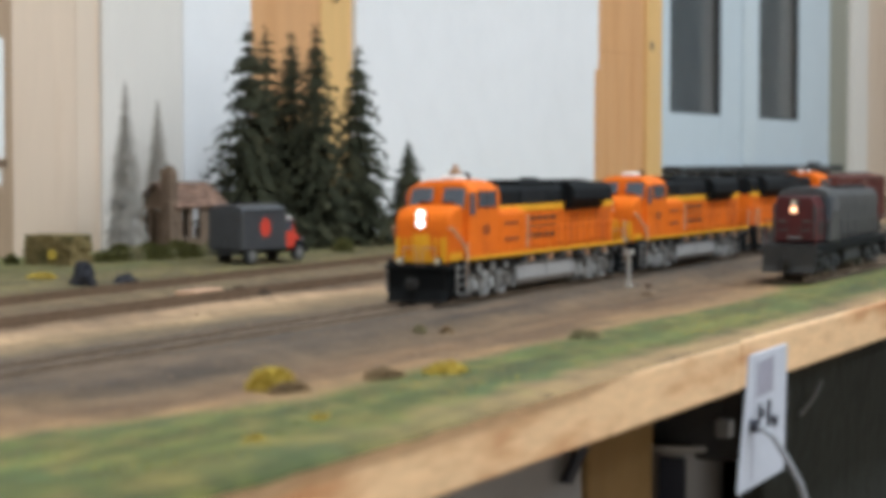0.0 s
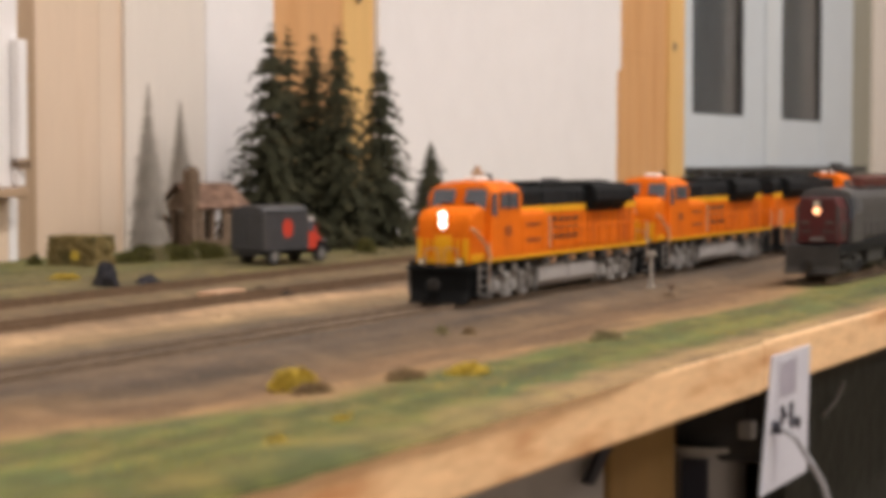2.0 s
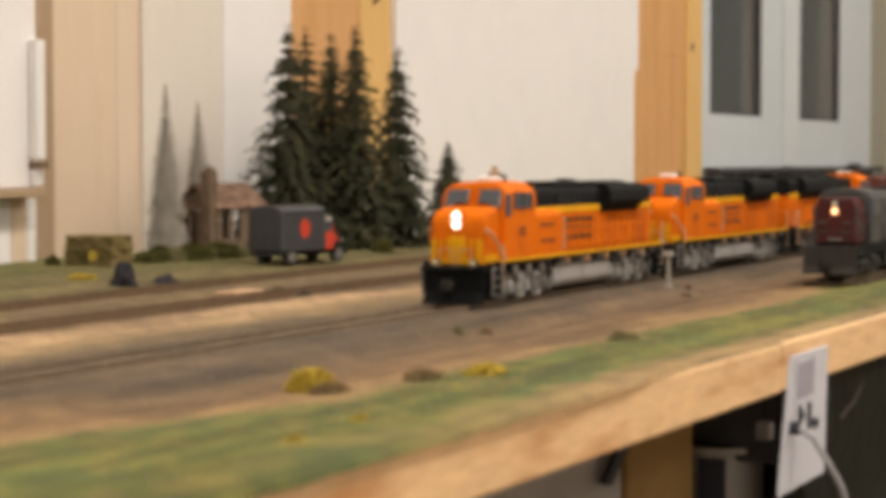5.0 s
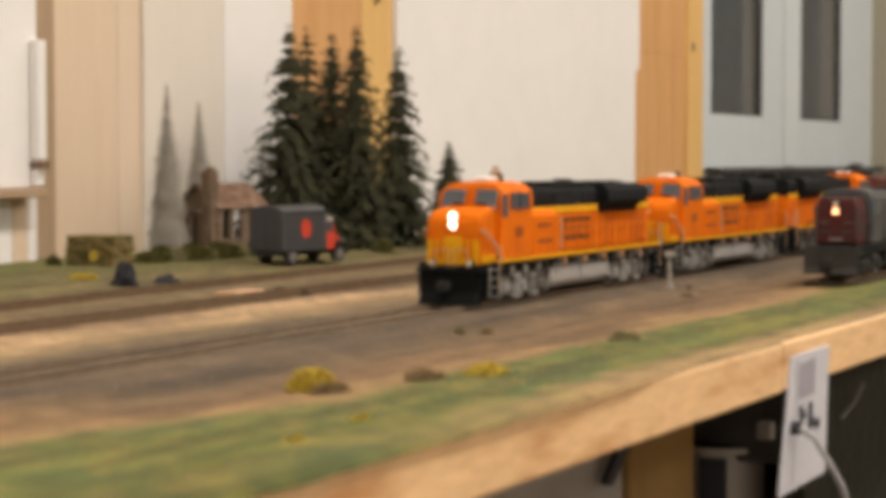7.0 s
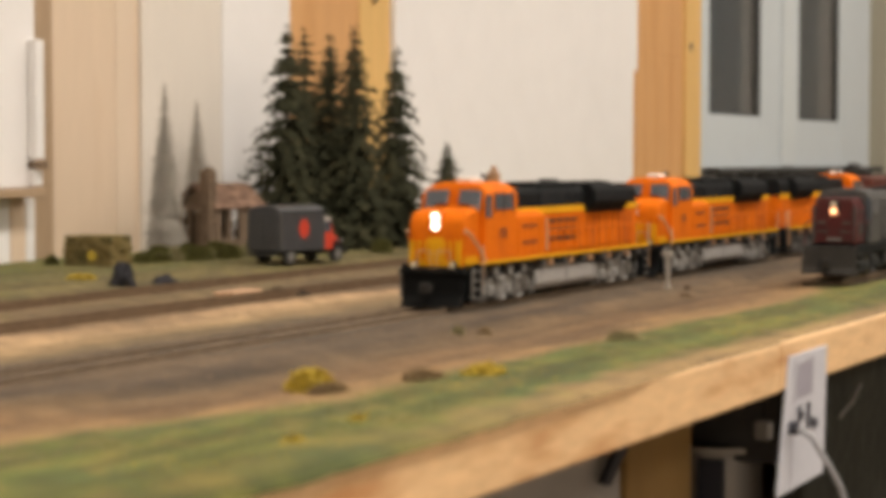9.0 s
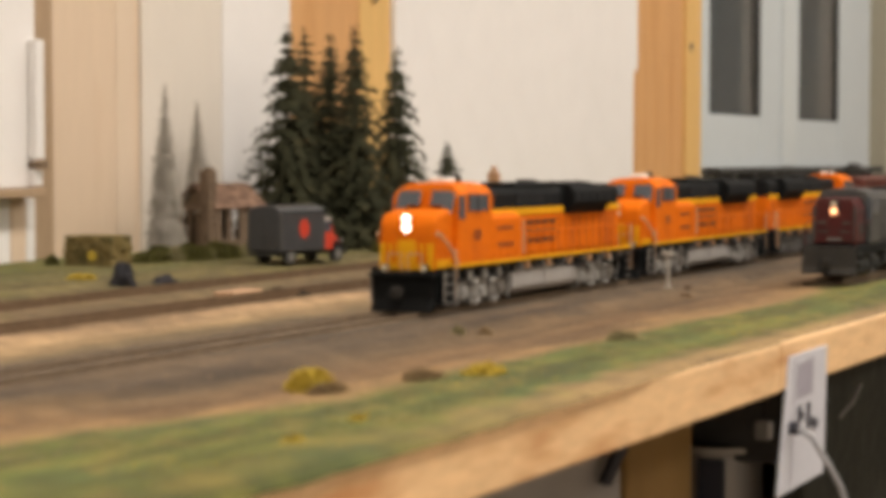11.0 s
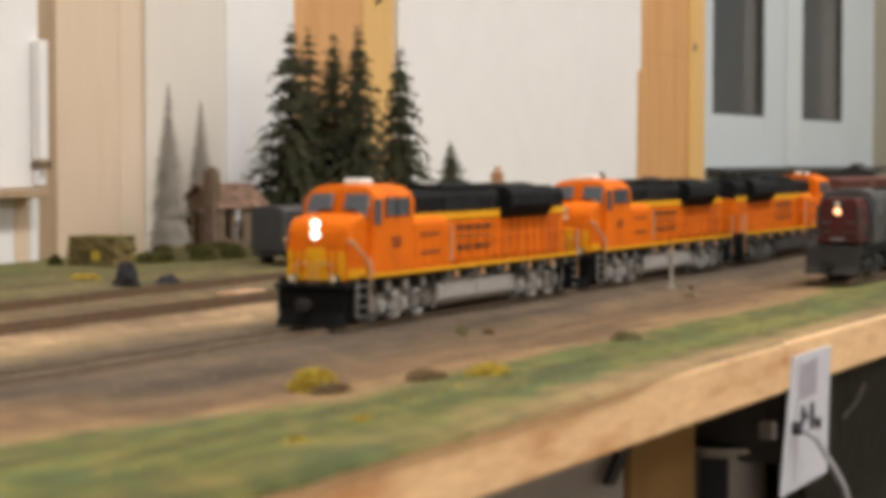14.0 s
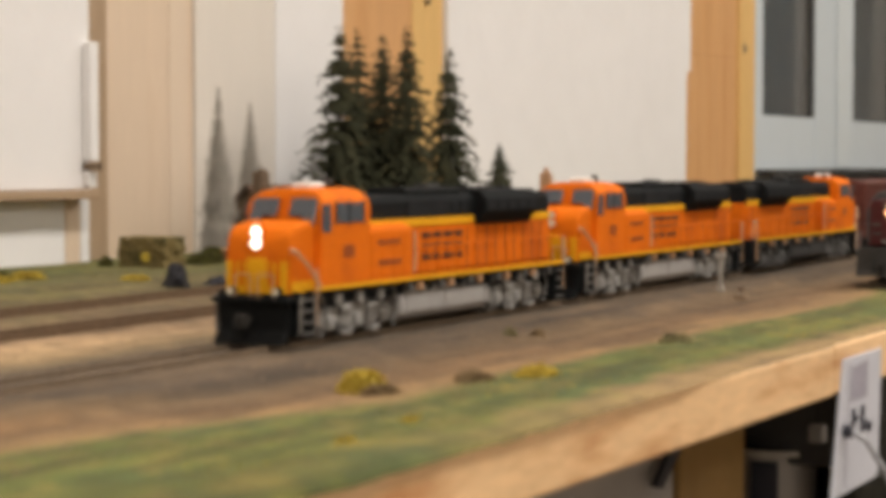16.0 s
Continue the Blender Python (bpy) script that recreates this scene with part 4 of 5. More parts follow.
    part("nose_plate", box(17.0, 17.9, -4, 4, 20.6, 22.2, 0.2, u=MM), STEEL, nose, "pale worn plate")
    part("nose_door", box(17.3, 18.0, -3.6, 3.6, 19.4, 33.4, 0.3, u=MM), MAROON, nose)
    for s in (-1, 1):
        part("rivet_strip", box(20, 39, min(s * 12.3, s * 12.8), max(s * 12.3, s * 12.8), 36.6, 37.4, u=MM), SLATE, nose)
        part("louvre", box(24, 34, min(s * 12.3, s * 12.8), max(s * 12.3, s * 12.8), 24, 31, 0.2, u=MM), SLATE, nose)
    P("front_pilot", prism([(8, 18), (6, 6), (3.5, 2.4), (11, 2.4), (13, 18)], "y", -15.0, 15.0, 0.5, u=MM), SOOT, "dark pilot")
    P("rear_pilot", box(203, 207, -15.6, 15.6, 4, 18, 0.5, u=MM), DARKGREY)
    coupler(e, -1, 1)
    coupler(e, 214, -1)
    P("fuel_tank", prism([(-14, 13), (-14.6, 6), (-11, 3), (11, 3), (14.6, 6), (14, 13)], "x", 84, 126, 0.6, u=MM), DARKGREY)
    bogie(e, 48, (-15, 15), DARKGREY, 24, moving=False)
    bogie(e, 166, (-15, 15), DARKGREY, 24, moving=False)
    return e


def boxcar():
    e = empty("boxcar", "oxide-red ribbed boxcar behind the locomotives", "freight car", "boxcars")
    P = lambda name, bm, m, lab="", parent=e: part(name, bm, m, parent, lab)
    body = P("body", box(6, 190, -16, 16, 12, 50, 0.5, u=MM), BOXRED, "oxide-red body")
    for s in (-1, 1):
        for k in range(22):
            x = 9 + k * 8.2
            if not 88 < x < 108:
                part("rib", box(x, x + 1.6, min(s * 15.9, s * 16.9), max(s * 15.9, s * 16.9), 13, 49, 0.2, u=MM), BOXRED, body)
        part("sliding_door", box(86, 110, min(s * 15.9, s * 17.2), max(s * 15.9, s * 17.2), 13.5, 48, 0.4, u=MM), BOXRED, body)
    for k in range(8):
        part("end_rib", box(5.0, 6.2, -15, 15, 15 + k * 4.2, 17 + k * 4.2, 0.3, u=MM), BOXRED, body)
    P("roof", prism([(-16.6, 50.1), (-16.6, 51), (0, 53.6), (16.6, 51), (16.6, 50.1)], "x", 5, 191, 0.2, u=MM), BOXRED, "ribbed roof")
    P("roof_walk", box(6, 190, -3, 3, 53.9, 54.5, 0.1, u=MM), DARKGREY)
    coupler(e, 0, 1)
    coupler(e, 196, -1)
    bogie(e, 30, (-10, 10), DARKGREY, 16, r=5.2)
    bogie(e, 166, (-10, 10), DARKGREY, 16, r=5.2)
    return e


# ---------------------------------------------------------------- scenery things
SHELTER = (1.955, 0.53)
def conifer(height, radius, seed, needles, bark, label, tiers=26, density=1.0, base=0.10, leaf=0.8):
    """Tapered trunk with whorls of drooping boughs, each a spray of small needle clumps."""
    rnd = random.Random(seed)
    e = empty("conifer", label, "tree", "conifers")
    bm = rod((0, 0, -0.006), (0, 0, height * 0.97), 0.0026, None, 1.0, 8, 0.0004)
    part("trunk", bm, bark, e, "thin brown trunk")
    verts, faces = [], []

    def clump(c, d, size):
        # a small bent spike of needles
        side = Vector((-d.y, d.x, 0)).normalized() * size * rnd.uniform(0.35, 0.6)
        tip = c + d.normalized() * size * rnd.uniform(0.8, 1.4) + Vector((0, 0, -size * rnd.uniform(0.1, 0.6)))
        k = len(verts)
        verts.extend([c - side, c + side, tip, c + Vector((0, 0, size * 0.45))])
        faces.extend([(k, k + 1, k + 2), (k, k + 2, k + 3), (k + 1, k + 3, k + 2)])

    for t in range(tiers):
        f = t / (tiers - 1)
        z = height * (base + (0.985 - base) * f) + rnd.gauss(0, height * 0.006)
        reach = radius * (1 - f) ** 0.88 * (rnd.uniform(0.92, 1.06) if t % 2 else rnd.uniform(0.72, 0.88)) + 0.0012 + 0.0016 * (radius > 0.03)
        n = max(5, int((13 - 6 * f) * density))
        a0 = rnd.uniform(0, 6.28)
        for b in range(n):
            a = a0 + b * 6.283 / n + rnd.gauss(0, 0.22)
            r = reach * rnd.uniform(0.62, 1.05)
            droop = rnd.uniform(0.15, 0.5)
            out = Vector((math.cos(a), math.sin(a), 0))
            m = max(1, int(r / (0.0021 * leaf)))
            for j in range(m):
                g = (j + 0.6) / m
                c = out * r * g + Vector((rnd.gauss(0, 0.0011), rnd.gauss(0, 0.0011), rnd.gauss(0, 0.0012) + z - droop * r * g * g + 0.25 * r * g * (1 - g)))
                size = leaf * min(0.0042, 0.30 * reach + 0.0012) * (1.1 - 0.5 * g) * (0.85 + 0.35 * (1 - f))
                clump(c, out + Vector((0, 0, -0.2)), size)
                for s in (-1, 1):
                    if rnd.random() < 0.95 * density:
                        sd = out * 0.5 + Vector((-out.y, out.x, 0)) * s
                        clump(c, sd, size * rnd.uniform(0.8, 1.3))
    soup("crown", [tuple(v) for v in verts], faces, needles, e, "tiers of drooping needles")
    return e


def bush(name, label, x, y, w, h, material, seed, n=160):
    """A low clump of small leaves on a few stems."""
    rnd = random.Random(seed)
    e = empty(name, label, "bush")
    e.matrix_basis = pose(x, y, ground_z(x, y) - 0.0006)
    bm = None
    for k in range(6):
        bm = rod((0, 0, 0), (rnd.uniform(-w, w) * 0.35, rnd.uniform(-w, w) * 0.25, h * 0.6), 0.0004, bm, 1.0, 5)
    part("stems", bm, BARK, e)
    verts, faces = [], []
    for i in range(8 * n):
        a, rr, zz = rnd.uniform(0, 6.283), math.sqrt(rnd.random()), rnd.random()
        k2 = math.sqrt(max(0.05, 1 - (zz * 0.9) ** 2)) * rnd.uniform(0.8, 1.15)
        c = Vector((math.cos(a) * rr * w * 0.5 * k2, math.sin(a) * rr * w * 0.4 * k2, h * zz))
        s = 0.0006 * rnd.uniform(0.5, 1.4)
        d = [Vector((rnd.gauss(0, s), rnd.gauss(0, s), rnd.gauss(0, s))) for _ in range(3)]
        k = len(verts)
        verts.extend([tuple(c + q) for q in d])
        faces.append((k, k + 1, k + 2))
    soup("leaves", verts, faces, material, e)
    return e


def rock(name, label, x, y, sx, sy, sz, seed, material=ROCK):
    rnd = random.Random(seed)
    bm = bmesh.new()
    bmesh.ops.create_icosphere(bm, subdivisions=3, radius=1)
    for v in bm.verts:
        k = 1 + 0.45 * noise.noise(v.co * 1.6 + Vector((seed, 0, 0))) + 0.12 * noise.noise(v.co * 5 + Vector((0, seed, 0)))
        top = max(0, v.co.z)
        v.co = Vector((v.co.x * sx * k * (1 - 0.45 * top), v.co.y * sy * k * (1 - 0.45 * top), v.co.z * sz * k))
    ob = finish(name, bm, material)
    ob.matrix_basis = pose(x, y, ground_z(x, y) + sz * 0.1, 0, 0, rnd.uniform(0, 360))
    return tagged(ob, label, "rock")


def truck():
    """Old panel truck; x runs forward from its tail."""
    e = empty("panel_truck", "charcoal panel truck with a red cab and emblem", "truck")
    P = lambda name, bm, m, lab="", parent=e: part(name, bm, m, parent, lab)
    P("chassis", box(2, 66, -9, 9, 5.5, 8, 0.4, u=MM), BLACK)
    body = P("body", prism([(-13.6, 8), (-13.6, 33.5), (-11.5, 36), (-6, 37.2), (6, 37.2), (11.5, 36), (13.6, 33.5), (13.6, 8)], "x", 0, 45, 0.8, u=MM), TRUCKG, "charcoal box body")
    for s in (-1, 1):
        ring = rod((24, s * 13.4, 22.5), (24, s * 13.75, 22.5), 6.2, u=MM, sides=24)
        for v in ring.verts:
            v.co.x = 0.024 + (v.co.x - 0.024) * 0.8
        part("emblem", ring, TRUCKR, body, "red oval emblem")
        part("side_rail", box(1, 44, min(s * 13.5, s * 13.9), max(s * 13.5, s * 13.9), 33, 33.8, u=MM), BLACK, body)
    for s in (-1, 1):
        part("rear_door", box(-0.5, 0.2, min(s * 0.4, s * 12), max(s * 0.4, s * 12), 9.5, 33, 0.2, u=MM), TRUCKG, body)
    part("roof_edge", box(0.5, 44.5, -6, 6, 37.0, 37.5, 0.2, u=MM), DARKGREY, body)
    for x in (0.2, 43.6):
        for s in (-1, 1):
            part("corner_strip", box(x, x + 1.2, min(s * 13.5, s * 14.0), max(s * 13.5, s * 14.0), 9, 33.4, 0.1, u=MM), STEPG, body)
    cab = P("cab", prism([(45.4, 8), (45.4, 27), (48, 29), (53, 28.6), (56.5, 20.5), (57, 8)], "y", -11.8, 11.8, 0.8, u=MM), TRUCKR, "red rounded cab")
    part("cab_roof", prism([(45.2, 26.4), (45.2, 27.6), (48, 29.7), (53.2, 29.2), (54, 26.8)], "y", -12.1, 12.1, 0.3, u=MM), PALECAB, cab, "pale cab roof")
    # opaque pale paint puts the glass reflection into the windscreen's colour
    part("windscreen", prism([(53.6, 27), (54.2, 27.2), (57.0, 20.8), (56.4, 20.6)], "y", -10.4, 10.4, 0.1, u=MM), PALECAB, cab, "windscreen coloured pale for its reflection")
    P("bonnet", prism([(57, 8), (57, 18.6), (64, 17.6), (67.5, 15), (68, 8)], "y", -7, 7, 0.9, u=MM), TRUCKR, "red bonnet")
    for s in (-1, 1):
        part("side_window", box(47, 53.5, min(s * 11.6, s * 12.0), max(s * 11.6, s * 12.0), 19.5, 26.5, 0.2, u=MM), GLASS, cab)
        part("pillar", box(46, 47, min(s * 11.6, s * 12.2), max(s * 11.6, s * 12.2), 19.5, 27, 0.1, u=MM), PALECAB, cab)
        P("front_fender", prism([(55, 6), (56, 11), (60, 13.5), (64, 11.5), (67, 7), (64.8, 7), (62, 10.5), (58.5, 10.5), (57, 6)], "y", min(s * 7.2, s * 12.6), max(s * 7.2, s * 12.6), 0.3, u=MM), BLACK)
        P("headlamp", rod((66, s * 9, 13.4), (68, s * 9, 13.4), 1.5, u=MM, sides=12), STEEL)
        for x in (12, 60.3):
            w = P("wheel", rod((x, s * 8.4, 5.0), (x, s * 12.4, 5.0), 5.2, u=MM, sides=24), RUBBER, "dark tyre")
            part("hub", rod((x, s * 12.2, 5.0), (x, s * 12.8, 5.0), 3.2, u=MM, sides=16), STEEL, w, "dull steel hub")
    P("bumper", box(69, 70.2, -12, 12, 5, 8, 0.3, u=MM), DARKGREY)
    P("rear_bumper", box(-1.6, -0.4, -12, 12, 5.4, 7.4, 0.3, u=MM), DARKGREY)
    return e


def cabin():
    """Open log shelter: low log walls, rough posts, shingled roof and a chimney."""
    e = empty("log_shelter", "weathered open log shelter with a pinkish shingle roof", "shelter")
    w, d, h = 50, 34, 34
    rnd = random.Random(21)
    for s in (-1, 1):
        for k in range(4):
            y, z = s * (d / 2 + 0.3), 1.5 + k * 2.8
            part("log", rod((-1.2, y, z), (w + 1.2, y, z), 1.35, u=MM, sides=8), CABIN, e)
        for x in (0, 13, 26, 38, 50):
            q = rnd.uniform(-0.8, 0.8)
            part("post", rod((x + q, s * (d / 2 + 0.2), -1), (x, s * (d / 2 + 0.2), h - 1), 2.1, u=MM, sides=8), CABIN, e, "rough dark post")
        part("top_beam", rod((-4, s * (d / 2), h - 1.6), (w + 3, s * (d / 2), h - 1.6), 1.5, u=MM, sides=8), CABIN, e)
    for x in (0, w):
        part("gable", prism([(-d / 2, h - 1), (0, h + 12), (d / 2, h - 1)], "x", x - 0.6, x + 0.6, u=MM), CABIN, e, "boarded gable")
        part("tie_beam", rod((x, -d / 2, h - 2), (x, d / 2, h - 2), 1.3, u=MM, sides=8), CABIN, e)
    for s in (-1, 1):
        x0 = 1.5
        while x0 < w - 3:
            x1 = x0 + rnd.uniform(2.2, 4.2)
            if rnd.random() < 0.82:
                top = h - 2 - (rnd.uniform(0, 14) if rnd.random() < 0.3 else 0)
                part("wall_plank", box(x0, x1, s * d / 2 - 1.2, s * d / 2 - 0.2, 10, top, 0.2, u=MM), (CABIN, BARK, BARK2)[rnd.randrange(3)], e, "weathered upright plank")
            x0 = x1 + rnd.uniform(0.2, 0.8)
    for k in range(9):
        y0 = -d / 2 + 1 + k * 3.6
        part("wall_plank", box(-0.6, 0.5, y0, y0 + 3.2, 0, h - 2 - rnd.uniform(0, 3), 0.2, u=MM), (CABIN, BARK)[k % 2], e, "weathered upright plank")
    part("bench", box(8, 40, 8, 13, -1, 9, 0.5, u=MM), BARK, e)
    for s in (-1, 1):
        for k in range(6):
            a, b = k / 6, (k + 1.15) / 6
            y0, y1 = s * (d / 2 + 4) * (1 - a), s * (d / 2 + 4) * (1 - b)
            z0, z1 = h - 3.2 + 17.2 * a + 1.2, h - 3.2 + 17.2 * b + 0.6
            x0 = -5 + rnd.uniform(-0.8, 0.8)
            while x0 < w + 3:
                x1 = min(w + 4, x0 + rnd.uniform(5, 9))
                lift = rnd.uniform(0, 1.1)
                part("shingle", prism([(y0, z0 + lift), (y0, z0 + 0.9 + lift), (y1, z1 + 0.9), (y1, z1)], "x", x0, x1 - 0.3, u=MM), ROOFM, e)
                x0 = x1
    ch = part("chimney", prism([(-8, -18), (0, -17.4), (-0.6, -8.2), (-7.4, -8)], "z", 0, 59, 0.8, u=MM), CABIN, e, "rough stone chimney")
    for k in range(5):
        x0, y0 = -7.8 + 1.5 * k, -17.6 + 1.3 * ((k * 3) % 5)
        part("cap_stone", box(x0, x0 + rnd.uniform(1.6, 2.8), y0, y0 + rnd.uniform(2, 3.6), 58.6, 59.6 + rnd.uniform(0, 1.8), 0.4, u=MM), (CABIN, BARK2)[k % 2], ch)
    for k in range(22):
        z0, y0 = 3 + 2.5 * k, -17.4 + rnd.uniform(0, 5)
        part("chimney_stone", box(-8.7, -7.2, y0, y0 + rnd.uniform(2.4, 4.4), z0, z0 + rnd.uniform(1.6, 2.6), 0.4, u=MM), CABIN, ch)
        part("chimney_stone", box(-7 + rnd.uniform(0, 4), -2 + rnd.uniform(0, 1.6), -18.6, -17.3, z0, z0 + rnd.uniform(1.6, 2.6), 0.4, u=MM), CABIN, ch)
    return e


TUFTS = ((0.3991, 0.2458, 82), (0.4420, 0.2520, 83))


def scenery_things():
    for x, y, h, r, s in ((1.2247, 0.757, 0.1680, 0.051, 1), (1.2793, 0.775, 0.1690, 0.043, 2), (1.2923, 0.760, 0.1667, 0.045, 3),
                          (1.2696, 0.725, 0.1698, 0.043, 4), (1.3160, 0.715, 0.1540, 0.040, 5)):
        t = conifer(h, r, s, NEEDLE, BARK, "tall dark green model conifer with tiered boughs", tiers=28, density=1.3, base=0.05)
        t.matrix_basis = pose(x, y, ground_z(x, y), 0, 0, 40 * s)
    t = conifer(0.0815, 0.027, 8, NEEDLE, BARK, "small dark green conical model conifer", tiers=22, density=1.7, base=0.06)
    t.matrix_basis = pose(1.3729, 0.700, ground_z(1.3729, 0.70))
    for x, y, h, r, s in ((1.0805, 0.765, 0.1195, 0.0160, 11), (1.1857, 0.8109, 0.1117, 0.0160, 12)):
        t = conifer(h, r, s, NEEDLE2, BARK2, "slender pale grey-brown bare model conifer", tiers=70, density=1.9, base=0.02, leaf=0.33)
        t.matrix_basis = pose(x, y, ground_z(x, y))
    t = truck()
    t.matrix_basis = pose(1.045, 0.664, -0.0005, 0, 0, -8)
    c = cabin()
    c.matrix_basis = pose(1.123, 0.768, 0.0, 0, 0, -6)
    for k in range(15):
        bush("hedge_bush", "low olive bush in the row by the cabin", 1.02 + k * 0.0088, 0.737 - 0.002 * (k % 3) - k * 0.0014, 0.022, 0.0075 + 0.0050 * ((k * 37) % 10) / 10, (HEDGE, HEDGE, WEED, HEDGE)[k % 4], 30 + k, 200)
    # straw-covered stack with a yellow patch
    bm = bmesh.new()
    bmesh.ops.create_cube(bm, size=1)
    bmesh.ops.subdivide_edges(bm, edges=bm.edges[:], cuts=6, use_grid_fill=True)
    for v in bm.verts:
        v.co = Vector((v.co.x * 0.024, v.co.y * 0.034, v.co.z * 0.020)) * (1 + 0.12 * noise.noise(v.co * 6))
    stack = tagged(finish("straw_bale", bm, THATCH), "mossy brown straw bale on the grass", "straw bale")
    stack.matrix_basis = pose(0.985, 0.749, ground_z(0.985, 0.749) + 0.0085, 0, 0, 4)
    rnd = random.Random(5)
    for k in range(26):
        y, z = rnd.uniform(-0.017, 0.017), rnd.uniform(-0.008, 0.009)
        part("straw", rod((-0.0125, y, z), (-0.0135, y + rnd.uniform(-0.003, 0.003), z - rnd.uniform(0.002, 0.006)), 0.0005, None, 1.0, 5), THATCH, stack)
    bm = rod((-0.0118, -0.004, -0.002), (-0.0136, -0.004, -0.002), 0.0032)
    part("flower_patch", bm, YBUSH, stack, "yellow patch")
    rock("boulder", "dark pointed boulder beside the yard track", 0.868, 0.643, 0.0086, 0.0075, 0.0112, 3)
    rock("boulder", "low dark boulder beside the yard track", 0.902, 0.640, 0.009, 0.006, 0.0045, 9)
    bush("bush", "yellow flowering bush on bare earth", 0.503, 0.303, 0.018, 0.0062, YBUSH, 60, 420)
    bush("bush", "dry brown bush beside the yellow one", 0.497, 0.293, 0.014, 0.003, BBUSH, 61, 260)
    bush("bush", "dry brown bush at the turf edge", 0.540, 0.284, 0.016, 0.003, BBUSH, 62, 260)
    bush("bush", "low yellow bush at the turf edge", 0.556, 0.270, 0.016, 0.0026, YBUSH, 63, 320)
    bush("bush", "small grey-green weed beside the track", 0.690, 0.347, 0.005, 0.0022, WEED, 64, 120)
    bush("bush", "small straw-coloured weed beside the track", 0.700, 0.340, 0.006, 0.0022, BBUSH, 65, 120)
    bush("bush", "dark green bush at the turf edge", 0.690, 0.276, 0.016, 0.0026, WEED, 66, 240)
    bush("bush", "dark green bush by the straw stack", 0.975, 0.778, 0.010, 0.006, HEDGE, 67, 160)
    bush("bush", "dark bush under the trees", 1.215, 0.672, 0.020, 0.010, HEDGE, 68, 260)
    for x, y, w, h, k in ((0.842, 0.728, 0.026, 0.0045, 90), (0.806, 0.722, 0.034, 0.0035, 91), (0.868, 0.672, 0.020, 0.0025, 92)):
        bush("bush", "low yellow flowering bush on the back turf", x, y, w, h, YBUSH, k, 160)
    bush("bush", "low olive bush among yellow flowers", 0.822, 0.738, 0.034, 0.0060, HEDGE, 93, 220)
    for x, y, k in TUFTS:
        bush("bush", "small yellow flowering tuft in the turf", x, y, 0.0060, 0.0008, YBUSH, k, 30)
    # signal post
    e = empty("signal_post", "pale grey trackside post with a small head", "signal")
    e.matrix_basis = pose(0.970, 0.363, ground_z(0.97, 0.363))
    part("post", box(-0.0009, 0.0009, -0.0009, 0.0009, -0.002, 0.0165, 0.0003), CONCRETE, e)
    part("head", box(-0.0016, 0.0016, -0.0026, 0.0026, 0.0165, 0.0195, 0.0005), CONCRETE, e)
    part("base", box(-0.0018, 0.0018, -0.0018, 0.0018, -0.002, 0.001, 0.0003), CONCRETE, e)
    e = empty("switch_stand", "small brown switch stand with a rusty target", "switch stand")
    e.matrix_basis = pose(0.938, 0.340, ground_z(0.938, 0.340))
    part("base", box(-0.003, 0.003, -0.003, 0.003, -0.001, 0.0022, 0.0004), GRAVEL, e)
    part("mast", rod((0, 0, 0.002), (0, 0, 0.005), 0.0006), BARK2, e)
    part("target", box(-0.0008, 0.0008, -0.0018, 0.0018, 0.0040, 0.0064, 0.0003), CABIN, e, "rusty brown target")
    e = empty("yard_mast", "tan wooden mast with a cap behind the main track", "mast")
    e.matrix_basis = pose(1.25, 0.60, ground_z(1.25, 0.60))
    part("post", box(-0.003, 0.003, -0.004, 0.004, -0.002, 0.060, 0.0006), TAN, e)
    part("cap", rod((0, 0, 0.0602), (0, 0, 0.0640), 0.0028, sides=12, r2=0.0016), TAN, e)
    e = empty("yard_shelter", "dark open shelter with a low peaked roof behind the train", "shelter")
    e.matrix_basis = pose(SHELTER[0], SHELTER[1], ground_z(*SHELTER))
    part("shelter_roof", prism([(-16, 61), (-14, 62.5), (-4, 65), (0, 69), (5, 65.5), (13, 63), (16, 61)], "x", -16, 16, 0.5, u=MM), DARKGREY, e, "dark peaked roof")
    for x in (-13, 13):
        for y in (-12, 12):
            part("shelter_post", rod((x, y, -1), (x, y, 61.2), 1.0, u=MM), DARKGREY, e)
    for x, y in ((0.83, 0.505), (0.882, 0.552)):
        rock("earth_lump", "low brown lump of earth by the yard track", x, y, 0.006, 0.0035, 0.0025, int(x * 100), BARK)
    e = finish("loading_ramp", box(-0.015, 0.015, -0.006, 0.006, -0.002, 0.0024, 0.0006), PEACH)
    e.matrix_basis = pose(0.847, 0.554, ground_z(0.847, 0.554), 0, 0, 3)
    tagged(e, "peach-coloured low loading platform beside the yard track", "platform")


